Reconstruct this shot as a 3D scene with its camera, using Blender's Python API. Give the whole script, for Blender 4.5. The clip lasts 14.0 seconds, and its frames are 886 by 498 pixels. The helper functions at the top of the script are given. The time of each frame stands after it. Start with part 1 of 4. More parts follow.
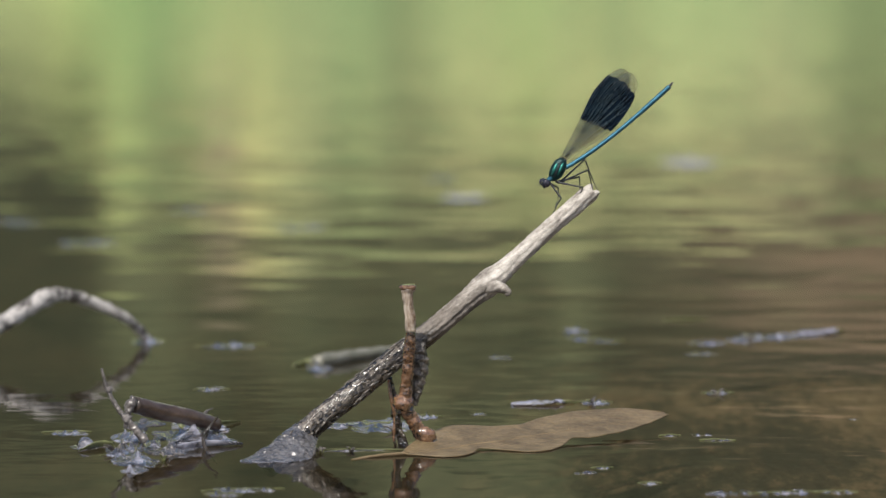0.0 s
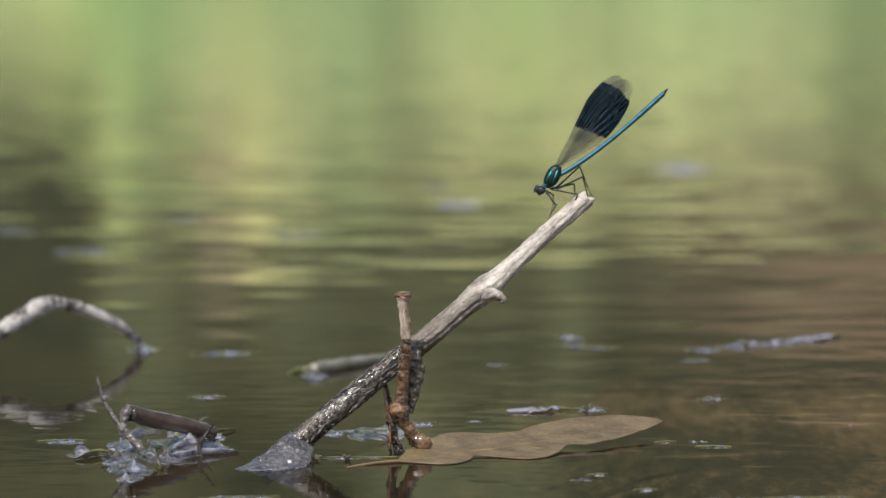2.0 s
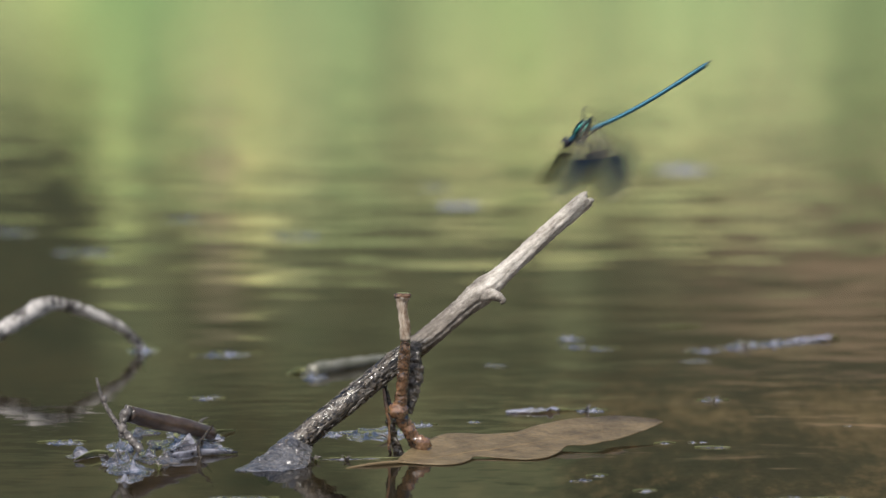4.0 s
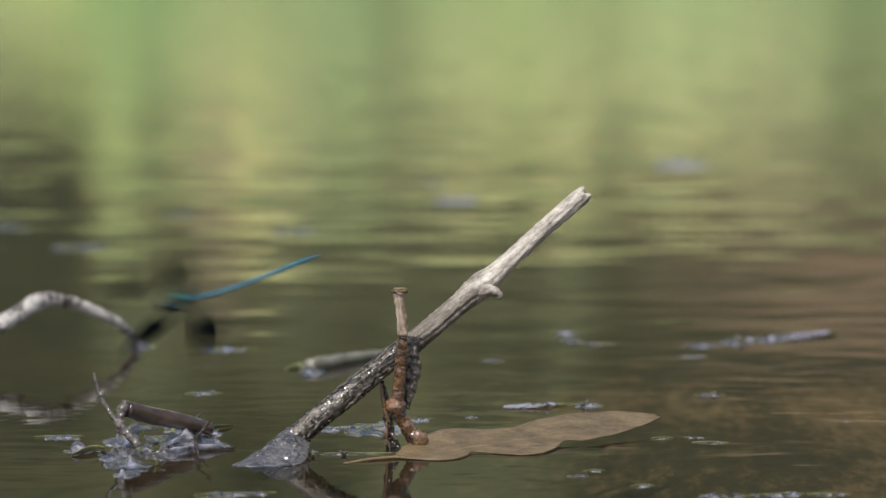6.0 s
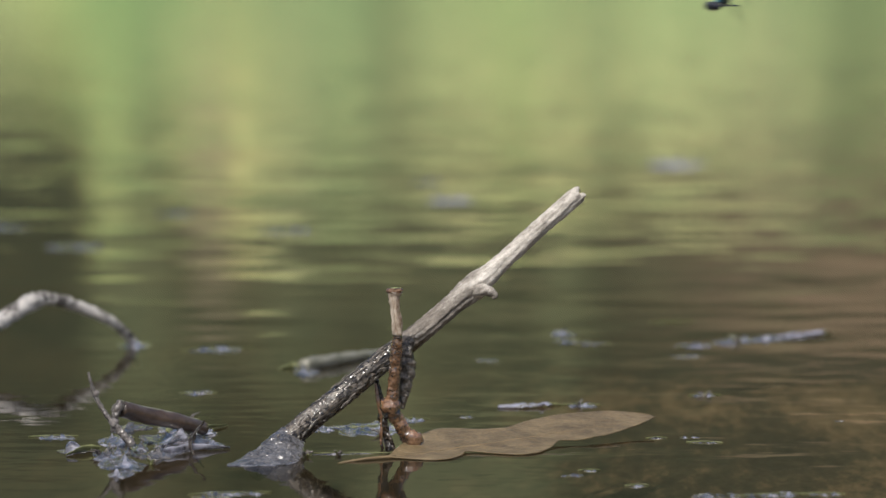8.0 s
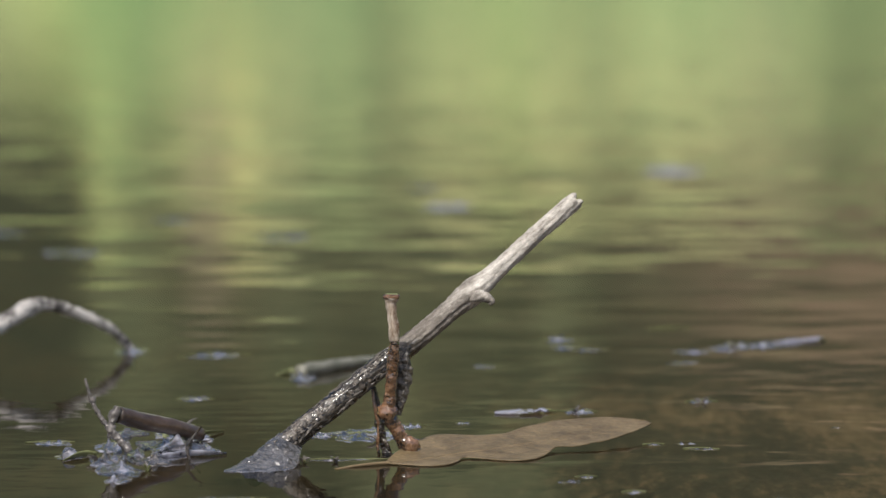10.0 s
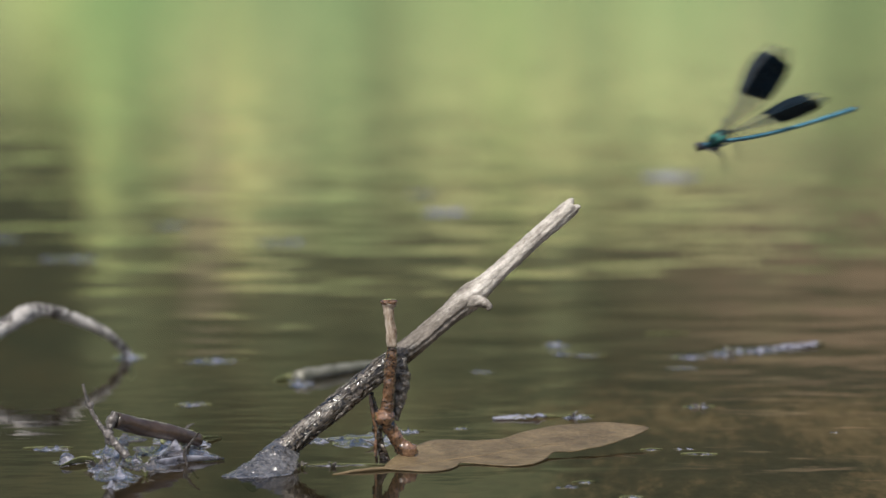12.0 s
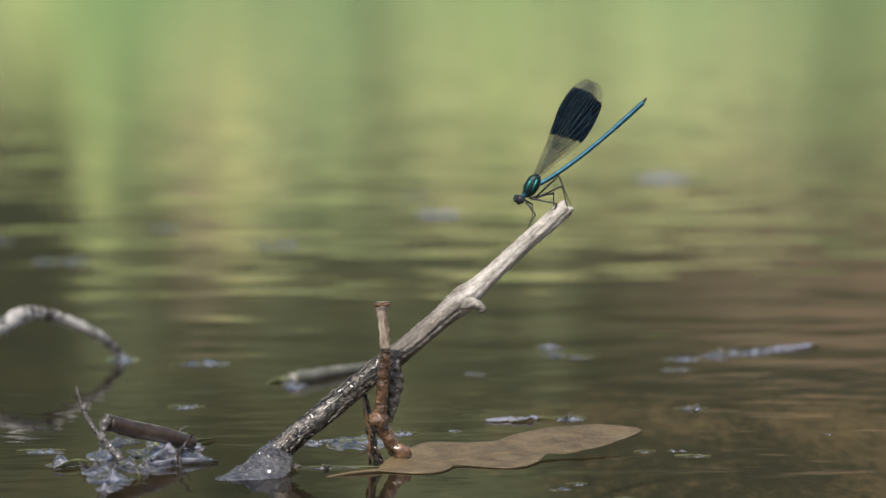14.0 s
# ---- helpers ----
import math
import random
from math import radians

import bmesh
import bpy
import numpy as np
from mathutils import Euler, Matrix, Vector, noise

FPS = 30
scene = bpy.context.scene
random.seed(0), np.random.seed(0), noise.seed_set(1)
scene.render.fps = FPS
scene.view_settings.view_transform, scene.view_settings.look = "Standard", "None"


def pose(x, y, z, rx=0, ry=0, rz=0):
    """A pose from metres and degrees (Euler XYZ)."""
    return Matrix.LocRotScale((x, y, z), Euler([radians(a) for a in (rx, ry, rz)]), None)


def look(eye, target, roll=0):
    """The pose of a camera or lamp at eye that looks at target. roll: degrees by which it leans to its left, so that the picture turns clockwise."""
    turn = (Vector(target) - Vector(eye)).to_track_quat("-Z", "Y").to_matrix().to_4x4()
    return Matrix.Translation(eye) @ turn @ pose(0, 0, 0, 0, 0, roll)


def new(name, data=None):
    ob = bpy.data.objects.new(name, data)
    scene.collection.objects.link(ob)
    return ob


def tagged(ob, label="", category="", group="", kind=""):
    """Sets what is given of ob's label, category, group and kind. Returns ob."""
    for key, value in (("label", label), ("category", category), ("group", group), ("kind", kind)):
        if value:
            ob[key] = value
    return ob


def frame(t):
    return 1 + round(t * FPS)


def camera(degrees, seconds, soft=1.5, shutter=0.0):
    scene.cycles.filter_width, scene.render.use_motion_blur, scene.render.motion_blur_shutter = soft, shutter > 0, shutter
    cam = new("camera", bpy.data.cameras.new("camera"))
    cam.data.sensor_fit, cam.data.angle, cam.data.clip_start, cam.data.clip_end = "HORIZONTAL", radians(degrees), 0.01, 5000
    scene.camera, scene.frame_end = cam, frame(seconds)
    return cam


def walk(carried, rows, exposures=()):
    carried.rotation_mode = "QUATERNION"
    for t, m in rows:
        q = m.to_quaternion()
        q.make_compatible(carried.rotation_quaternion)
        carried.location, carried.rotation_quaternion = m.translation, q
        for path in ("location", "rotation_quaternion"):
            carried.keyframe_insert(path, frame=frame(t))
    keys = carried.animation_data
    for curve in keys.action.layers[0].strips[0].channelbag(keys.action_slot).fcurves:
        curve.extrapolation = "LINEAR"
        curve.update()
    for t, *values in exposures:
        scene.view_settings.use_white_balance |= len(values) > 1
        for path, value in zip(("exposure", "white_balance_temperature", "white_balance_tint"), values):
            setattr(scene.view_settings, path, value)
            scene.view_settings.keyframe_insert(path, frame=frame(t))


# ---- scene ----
MM = 0.001
EYE = (0.00715, -1.20210, 0.16208)
cam = camera(12, 14.0, soft=1.5, shutter=0.75)
cam.data.dof.use_dof = True
cam.data.dof.focus_distance = 1.215
cam.data.dof.aperture_fstop = 16.5
walk(cam, [
    (0, pose(*EYE, 85.0000, 0, 0.0000) @ pose(0, 0, 0, 0, 0, 0.00)),
    (0.2, pose(*EYE, 85.0131, 0, -0.0192) @ pose(0, 0, 0, 0, 0, -0.06)),
    (0.5, pose(*EYE, 85.0307, 0, -0.0422) @ pose(0, 0, 0, 0, 0, -0.12)),
    (1, pose(*EYE, 85.0561, 0, -0.0576) @ pose(0, 0, 0, 0, 0, -0.15)),
    (1.5, pose(*EYE, 85.0791, 0, -0.0691) @ pose(0, 0, 0, 0, 0, -0.16)),
    (2, pose(*EYE, 85.0999, 0, -0.0668) @ pose(0, 0, 0, 0, 0, -0.18)),
    (2.5, pose(*EYE, 85.1137, 0, -0.0661) @ pose(0, 0, 0, 0, 0, -0.18)),
    (3, pose(*EYE, 85.1244, 0, -0.0691) @ pose(0, 0, 0, 0, 0, -0.19)),
    (3.2, pose(*EYE, 85.1260, 0, -0.0707) @ pose(0, 0, 0, 0, 0, -0.19)),
    (5.3, pose(*EYE, 85.0599, 0, -0.0952) @ pose(0, 0, 0, 0, 0, -0.18)),
    (5.5, pose(*EYE, 85.0538, 0, -0.0999) @ pose(0, 0, 0, 0, 0, -0.17)),
    (6, pose(*EYE, 85.0461, 0, -0.1129) @ pose(0, 0, 0, 0, 0, -0.17)),
    (6.5, pose(*EYE, 85.0430, 0, -0.1229) @ pose(0, 0, 0, 0, 0, -0.16)),
    (7, pose(*EYE, 85.0415, 0, -0.1459) @ pose(0, 0, 0, 0, 0, -0.16)),
    (7.5, pose(*EYE, 85.0369, 0, -0.1690) @ pose(0, 0, 0, 0, 0, -0.15)),
    (8, pose(*EYE, 85.0422, 0, -0.1843) @ pose(0, 0, 0, 0, 0, -0.15)),
    (8.2, pose(*EYE, 85.0453, 0, -0.1890) @ pose(0, 0, 0, 0, 0, -0.15)),
    (10.3, pose(*EYE, 85.1383, 0, -0.2289) @ pose(0, 0, 0, 0, 0, -0.10)),
    (10.5, pose(*EYE, 85.1459, 0, -0.2304) @ pose(0, 0, 0, 0, 0, -0.10)),
    (11, pose(*EYE, 85.1721, 0, -0.2350) @ pose(0, 0, 0, 0, 0, -0.10)),
    (11.5, pose(*EYE, 85.1859, 0, -0.2458) @ pose(0, 0, 0, 0, 0, -0.12)),
    (12, pose(*EYE, 85.1982, 0, -0.2596) @ pose(0, 0, 0, 0, 0, -0.14)),
    (12.5, pose(*EYE, 85.2120, 0, -0.2765) @ pose(0, 0, 0, 0, 0, -0.16)),
    (13, pose(*EYE, 85.2174, 0, -0.2957) @ pose(0, 0, 0, 0, 0, -0.18)),
    (13.5, pose(*EYE, 85.2243, 0, -0.3303) @ pose(0, 0, 0, 0, 0, -0.19)),
    (14, pose(*EYE, 85.2274, 0, -0.3503) @ pose(0, 0, 0, 0, 0, -0.20)),
], exposures=[(0, -0.03), (3.2, -0.03), (5.3, -0.13), (14.0, -0.13)])

# ---- daylight ----
SUN_ELEVATION, SUN_TURN = radians(58), radians(197)
world = bpy.data.worlds.new("sky")
scene.world = world
world.use_nodes = True
wn = world.node_tree.nodes
sky = wn.new("ShaderNodeTexSky")
sky.sky_type, sky.sun_disc = "NISHITA", False
sky.sun_elevation, sky.sun_rotation = SUN_ELEVATION, SUN_TURN
sky.air_density, sky.dust_density, sky.ozone_density = 1.0, 3.2, 1.0
world.node_tree.links.new(sky.outputs[0], wn["Background"].inputs[0])
wn["Background"].inputs[1].default_value = 0.12
sun = new("sun", bpy.data.lights.new("sun", "SUN"))
sun.data.energy, sun.data.angle, sun.data.color = 3.8, radians(1.5), (1.0, 0.95, 0.87)
toward_sun = Vector((math.sin(SUN_TURN) * math.cos(SUN_ELEVATION), math.cos(SUN_TURN) * math.cos(SUN_ELEVATION), math.sin(SUN_ELEVATION)))
sun.matrix_world = look(toward_sun * 30, (0, 0, 0))


# ---- materials ----
class Mat:
    """A node material under construction."""

    def __init__(self, name, rough=0.5, metal=0.0, spec=0.5):
        self.m = bpy.data.materials.new(name)
        self.m.use_nodes = True
        self.t = self.m.node_tree
        self.b = self.t.nodes["Principled BSDF"]
        self.set(self.b, Roughness=rough, Metallic=metal)
        self.b.inputs["Specular IOR Level"].default_value = spec
        self.co = self.node("ShaderNodeTexCoord").outputs["Object"]

    def node(self, kind, **props):
        n = self.t.nodes.new(kind)
        for k, v in props.items():
            setattr(n, k, v)
        return n

    def set(self, n, **values):
        for k, v in values.items():
            n.inputs[k].default_value = v
        return n

    def link(self, a, b):
        self.t.links.new(a, b)

    def noise(self, scale, detail=4, rough=0.55, stretch=(1, 1, 1), lean=0.0):
        """Noise; stretch shortens its axes, after leaning x upwards by so many degrees."""
        mp = self.node("ShaderNodeMapping", vector_type="TEXTURE")
        mp.inputs["Rotation"].default_value = (0, -radians(lean), 0)
        mp.inputs["Scale"].default_value = [1 / v for v in stretch]
        self.link(self.co, mp.inputs[0])
        n = self.node("ShaderNodeTexNoise")
        self.set(n, Scale=scale, Detail=detail, Roughness=rough)
        self.link(mp.outputs[0], n.inputs["Vector"])
        return n.outputs["Fac"]

    def ramp(self, fac, stops):
        r = self.node("ShaderNodeValToRGB").color_ramp
        n = self.t.nodes[-1]
        while len(r.elements) < len(stops):
            r.elements.new(0.5)
        for e, (p, c) in zip(r.elements, stops):
            e.position, e.color = p, (*c, 1) if len(c) == 3 else c
        self.link(fac, n.inputs[0])
        return n.outputs[0]

    def mix(self, fac, a, b, how="MIX"):
        n = self.node("ShaderNodeMix", data_type="RGBA", blend_type=how)
        for sock, v in ((n.inputs[0], fac), (n.inputs[6], a), (n.inputs[7], b)):
            if isinstance(v, bpy.types.NodeSocket):
                self.link(v, sock)
            elif isinstance(v, tuple):
                sock.default_value = (*v, 1)
            else:
                sock.default_value = v
        return n.outputs[2]

    def math(self, op, a, b=0.0):
        n = self.node("ShaderNodeMath", operation=op)
        for sock, v in zip(n.inputs, (a, b)):
            if isinstance(v, bpy.types.NodeSocket):
                self.link(v, sock)
            else:
                sock.default_value = v
        return n.outputs[0]

    def axis(self, i):
        n = self.node("ShaderNodeSeparateXYZ")
        self.link(self.co, n.inputs[0])
        return n.outputs[i]

    def span(self, value, lo, hi, a=0.0, b=1.0):
        n = self.node("ShaderNodeMapRange")
        n.interpolation_type = "SMOOTHSTEP"
        self.link(value, n.inputs[0])
        for i, v in enumerate((lo, hi, a, b)):
            n.inputs[i + 1].default_value = v
        return n.outputs[0]

    def span_linear(self, value, lo, hi):
        n = self.node("ShaderNodeMapRange")
        self.link(value, n.inputs[0])
        n.inputs[1].default_value, n.inputs[2].default_value = lo, hi
        return n.outputs[0]

    def color(self, sock):
        if isinstance(sock, tuple):
            self.b.inputs["Base Color"].default_value = (*sock, 1)
        else:
            self.link(sock, self.b.inputs["Base Color"])
        return self

    def bump(self, fac, depth, target=None):
        n = self.node("ShaderNodeBump")
        self.set(n, Strength=1.0, Distance=depth)
        self.link(fac, n.inputs["Height"])
        self.link(n.outputs[0], (target or self.b).inputs["Normal"])
        if target is None:
            self.link(n.outputs[0], self.b.inputs["Coat Normal"])
        return n.outputs[0]


def mottled(name, dark, light, scale, depth=0.0, rough=0.6, metal=0.0, stretch=(1, 1, 1), spec=0.5, lo=0.32, hi=0.68, coat=0.0):
    k = Mat(name, rough, metal, spec)
    k.set(k.b, **{"Coat Weight": coat, "Coat Roughness": 0.18})
    big, fine = k.noise(scale, 3, 0.5, stretch), k.noise(scale * 6, 5, 0.65, stretch)
    both = k.mix(0.5, big, fine)
    k.color(k.ramp(both, [(lo, dark), (hi, light)]))
    if depth:
        k.bump(k.noise(scale * 2.5, 2, 0.5, stretch), depth)
    return k.m


def branch_wood():
    """Bleached fibrous dry wood above, soaked dark bark below."""
    k = Mat("branch_wood", 0.75)
    fibre = k.noise(900, 5, 0.7, (0.10, 1, 1), 40)
    grain = k.noise(1300, 5, 0.75, (0.6, 1, 1), 41)
    blotch = k.noise(210, 5, 0.68, (0.45, 1, 1), 41)
    mixed = k.mix(0.45, k.mix(0.5, grain, fibre), blotch)
    dry = k.ramp(mixed, [(0.37, (0.085, 0.070, 0.055)), (0.44, (0.30, 0.27, 0.235)), (0.52, (0.47, 0.435, 0.385)), (0.61, (0.68, 0.64, 0.585))])
    wet = k.ramp(k.mix(0.45, grain, blotch), [(0.40, (0.005, 0.004, 0.003)), (0.50, (0.022, 0.017, 0.012)), (0.58, (0.085, 0.068, 0.05)), (0.68, (0.24, 0.205, 0.165))])
    half = k.ramp(mixed, [(0.38, (0.04, 0.034, 0.028)), (0.52, (0.17, 0.148, 0.125)), (0.64, (0.30, 0.265, 0.23))])
    edge = k.math("ADD", k.axis(2), k.math("MULTIPLY", blotch, 0.022))
    k.color(k.mix(k.span(edge, 0.039, 0.048), wet, k.mix(k.span(edge, 0.050, 0.064), half, dry)))
    k.link(k.span(edge, 0.036, 0.050, 0.16, 0.8), k.b.inputs["Roughness"])
    k.link(k.span(edge, 0.036, 0.046, 0.9, 0.0), k.b.inputs["Coat Weight"])
    k.b.inputs["Coat Roughness"].default_value = 0.18
    knobs = k.noise(520, 2, 0.5)
    k.bump(k.mix(k.span(edge, 0.036, 0.050), knobs, k.mix(0.5, k.noise(700, 2, 0.5, (0.12, 1, 1), 40), k.noise(520, 2, 0.5, (0.5, 1, 1), 41))), 0.0009)
    return k.m


def water_surface():
    k = Mat("water_surface")
    t = k.t
    t.nodes.remove(k.b)
    out = t.nodes["Material Output"]
    long_swell = k.noise(5, 1, 0.45, (0.7, 1, 1))
    swell = k.noise(13, 1, 0.5, (0.7, 1, 1))
    ripple = k.noise(26, 1, 0.5, (0.75, 1, 1))
    wavelet = k.noise(44, 1, 0.5, (1.0, 0.9, 1), 0)
    # nearly still in the shelter behind the debris raft, livelier in the open
    behind = k.math("MULTIPLY", k.span(k.axis(1), -0.16, -0.07), k.span(k.axis(1), 0.17, 0.40, 1.0, 0.0))
    still = k.math("MULTIPLY", behind, k.span(k.axis(0), -0.06, 0.05, 0.86, 0.20))
    calm = k.math("MULTIPLY", k.math("SUBTRACT", 1.0, still), k.span(k.axis(1), 0.15, 0.95, 0.42, 1.0))
    near = k.span(k.axis(1), 0.10, 0.50, 0.75, 0.0)
    high = k.math("MULTIPLY", k.math("SUBTRACT", wavelet, 0.5), near)
    for wave, size in ((long_swell, 1.1), (swell, 1.1), (ripple, 0.9)):
        high = k.math("ADD", high, k.math("MULTIPLY", k.math("SUBTRACT", wave, 0.5), size))
    high = k.math("MULTIPLY", high, calm)
    fine = k.math("MULTIPLY", k.math("SUBTRACT", k.noise(64, 2, 0.5, (0.6, 1, 1)), 0.5), k.span(k.axis(1), 0.15, 0.45, 0.20, 0.0))
    high = k.math("ADD", high, fine)
    bump = k.set(k.node("ShaderNodeBump"), Strength=1.0, Distance=0.0009)
    k.link(high, bump.inputs["Height"])
    gloss = k.set(k.node("ShaderNodeBsdfGlossy"), Roughness=0.02)
    clear = k.node("ShaderNodeBsdfTransparent")
    clear.inputs[0].default_value = (0.80, 0.74, 0.58, 1)
    fres = k.set(k.node("ShaderNodeFresnel"), IOR=1.333)
    both = k.node("ShaderNodeMixShader")
    k.link(bump.outputs[0], gloss.inputs["Normal"])
    k.link(bump.outputs[0], fres.inputs["Normal"])
    k.link(fres.outputs[0], both.inputs[0])
    k.link(clear.outputs[0], both.inputs[1])
    k.link(gloss.outputs[0], both.inputs[2])
    k.link(both.outputs[0], out.inputs[0])
    return k.m


def glowing_foliage():
    """Glowing bank and trees far across the water, sun and shade painted in, out of focus."""
    k = Mat("glowing_foliage", 0.9)
    x, z = k.axis(0), k.axis(2)
    wob = k.noise(0.75, 2, 0.5, (1, 1, 0.4))
    # how high the painted sunlit growth stands along the bank
    lit_tops = k.ramp(k.span_linear(x, -3.9, 3.9), [(0.0, (0.04,) * 3), (0.14, (0.08,) * 3), (0.19, (0.55,) * 3), (0.24, (0.50,) * 3), (0.28, (0.40,) * 3), (0.33, (0.50,) * 3), (0.40, (0.42,) * 3), (0.50, (0.27,) * 3), (0.58, (0.29,) * 3), (0.63, (0.46,) * 3), (0.70, (0.30,) * 3), (1.0, (0.22,) * 3)])
    zz = k.math("SUBTRACT", k.math("ADD", z, k.math("MULTIPLY", k.math("SUBTRACT", wob, 0.5), 0.8)), k.math("MULTIPLY", k.math("SUBTRACT", lit_tops, 0.36), 2.1))
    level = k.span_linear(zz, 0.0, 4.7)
    # bright sunlit band low down, dark shaded trees above, painted as tone
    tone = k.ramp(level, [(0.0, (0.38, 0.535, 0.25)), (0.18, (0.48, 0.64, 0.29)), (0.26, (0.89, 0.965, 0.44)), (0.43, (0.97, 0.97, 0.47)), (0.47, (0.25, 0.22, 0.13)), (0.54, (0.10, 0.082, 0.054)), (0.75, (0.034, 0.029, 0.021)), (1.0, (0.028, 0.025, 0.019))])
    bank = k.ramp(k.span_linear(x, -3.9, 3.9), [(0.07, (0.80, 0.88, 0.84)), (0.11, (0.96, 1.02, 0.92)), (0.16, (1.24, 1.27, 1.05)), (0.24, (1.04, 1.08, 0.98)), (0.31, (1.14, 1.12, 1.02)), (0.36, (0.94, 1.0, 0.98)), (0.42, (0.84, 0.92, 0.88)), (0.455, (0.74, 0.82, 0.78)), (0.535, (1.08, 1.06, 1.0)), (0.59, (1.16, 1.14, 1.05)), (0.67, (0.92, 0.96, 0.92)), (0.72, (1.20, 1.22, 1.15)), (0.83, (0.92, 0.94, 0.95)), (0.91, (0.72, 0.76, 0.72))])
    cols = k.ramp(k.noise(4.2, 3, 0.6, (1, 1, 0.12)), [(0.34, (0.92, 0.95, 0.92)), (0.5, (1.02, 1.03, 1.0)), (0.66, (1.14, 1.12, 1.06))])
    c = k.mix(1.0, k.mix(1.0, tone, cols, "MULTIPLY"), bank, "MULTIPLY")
    hue = k.ramp(k.noise(1.1, 3, 0.6, (1, 1, 0.6)), [(0.38, (0.86, 0.98, 0.90)), (0.50, (0.97, 1.0, 1.0)), (0.63, (1.10, 1.05, 1.0))])
    c = k.mix(1.0, c, hue, "MULTIPLY")
    # random darker blotches, stronger higher up
    blotches = k.ramp(k.noise(1.8, 2, 0.55, (1, 1, 1.4)), [(0.40, (0.42, 0.42, 0.42)), (0.52, (1.05, 1.05, 1.05))])
    c = k.mix(k.span(z, 1.35, 2.0, 0.0, 0.85), c, k.mix(1.0, c, blotches, "MULTIPLY"))
    trunk = k.math("MULTIPLY", k.math("MULTIPLY", k.span(x, -1.85, -1.70), k.span(x, -1.55, -1.40, 1.0, 0.0)), k.math("MULTIPLY", k.span(z, 1.30, 1.75), k.span(z, 2.6, 3.3, 1.0, 0.0)))
    c = k.mix(k.math("MULTIPLY", trunk, 0.6), c, (0.56, 0.43, 0.30))
    # darker patches along the foot of the bank
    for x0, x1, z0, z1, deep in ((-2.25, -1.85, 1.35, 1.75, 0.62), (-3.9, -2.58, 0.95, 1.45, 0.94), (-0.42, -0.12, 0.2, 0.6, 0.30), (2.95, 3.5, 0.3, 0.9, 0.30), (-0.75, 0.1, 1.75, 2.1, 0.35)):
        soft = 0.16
        dark_patch = k.math("MULTIPLY", k.math("MULTIPLY", k.span(x, x0 - soft, x0 + soft), k.span(x, x1 - soft, x1 + soft, 1.0, 0.0)), k.span(z, z0, z1, 0.0, deep))
        c = k.mix(dark_patch, c, (0.14, 0.13, 0.07))
    brown = k.math("MULTIPLY", k.span(x, 1.1, 3.0), k.span(z, 2.0, 2.7))
    c = k.mix(k.math("MULTIPLY", brown, k.span(z, 2.9, 3.9, 0.90, 0.25)), c, (0.46, 0.315, 0.21))
    # taller shoots, then canopy gaps higher up, their sunlit green painted in
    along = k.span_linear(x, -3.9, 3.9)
    lit_shoots = k.ramp(along, [(0.16, (0,) * 3), (0.19, (0.8,) * 3), (0.235, (0.7,) * 3), (0.26, (0.15,) * 3), (0.29, (0.30,) * 3), (0.32, (0.15,) * 3), (0.36, (0.5,) * 3), (0.39, (0.4,) * 3), (0.42, (0.10,) * 3), (0.46, (0.10,) * 3), (0.52, (0.4,) * 3), (0.58, (0.2,) * 3), (0.635, (0.75,) * 3), (0.67, (0.05,) * 3)])
    tall = k.math("MULTIPLY", lit_shoots, k.math("MULTIPLY", k.span(z, 2.0, 2.5), k.span(z, 3.0, 4.2, 0.8, 0.10)))
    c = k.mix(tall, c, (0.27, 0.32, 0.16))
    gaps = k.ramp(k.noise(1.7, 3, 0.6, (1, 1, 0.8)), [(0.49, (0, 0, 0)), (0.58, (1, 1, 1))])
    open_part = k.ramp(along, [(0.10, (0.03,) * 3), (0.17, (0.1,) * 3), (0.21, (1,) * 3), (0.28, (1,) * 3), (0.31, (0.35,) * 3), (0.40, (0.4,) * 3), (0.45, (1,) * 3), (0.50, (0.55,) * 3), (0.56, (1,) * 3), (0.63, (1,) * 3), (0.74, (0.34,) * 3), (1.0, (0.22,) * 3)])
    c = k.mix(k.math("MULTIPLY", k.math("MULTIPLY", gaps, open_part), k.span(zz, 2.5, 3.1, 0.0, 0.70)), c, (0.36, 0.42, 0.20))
    # dark brown tone over the upper right of the bank
    dark_right = k.math("MULTIPLY", k.span(x, 0.2, 1.3), k.span(z, 2.9, 3.5, 0.0, 0.75))
    c = k.mix(dark_right, c, (0.050, 0.039, 0.028))
    # understory shade painted in as a dark tone at the left end
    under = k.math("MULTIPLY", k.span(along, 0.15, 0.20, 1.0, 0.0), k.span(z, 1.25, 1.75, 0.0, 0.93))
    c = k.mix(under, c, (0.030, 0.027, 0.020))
    # brighter canopy openings painted in near the top
    bright_gaps = k.ramp(along, [(0.06, (0.35,) * 3), (0.20, (0.35,) * 3), (0.26, (0,) * 3), (0.42, (0,) * 3), (0.47, (0.7,) * 3), (0.57, (0.7,) * 3), (0.64, (0,) * 3)])
    c = k.mix(k.math("MULTIPLY", bright_gaps, k.span(z, 3.8, 4.3)), c, (0.27, 0.30, 0.155))
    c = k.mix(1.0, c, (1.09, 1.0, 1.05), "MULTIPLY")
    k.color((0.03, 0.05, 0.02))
    # own glow in place of sunlight on the far foliage
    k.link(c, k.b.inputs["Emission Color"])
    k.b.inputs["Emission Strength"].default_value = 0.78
    return k.m


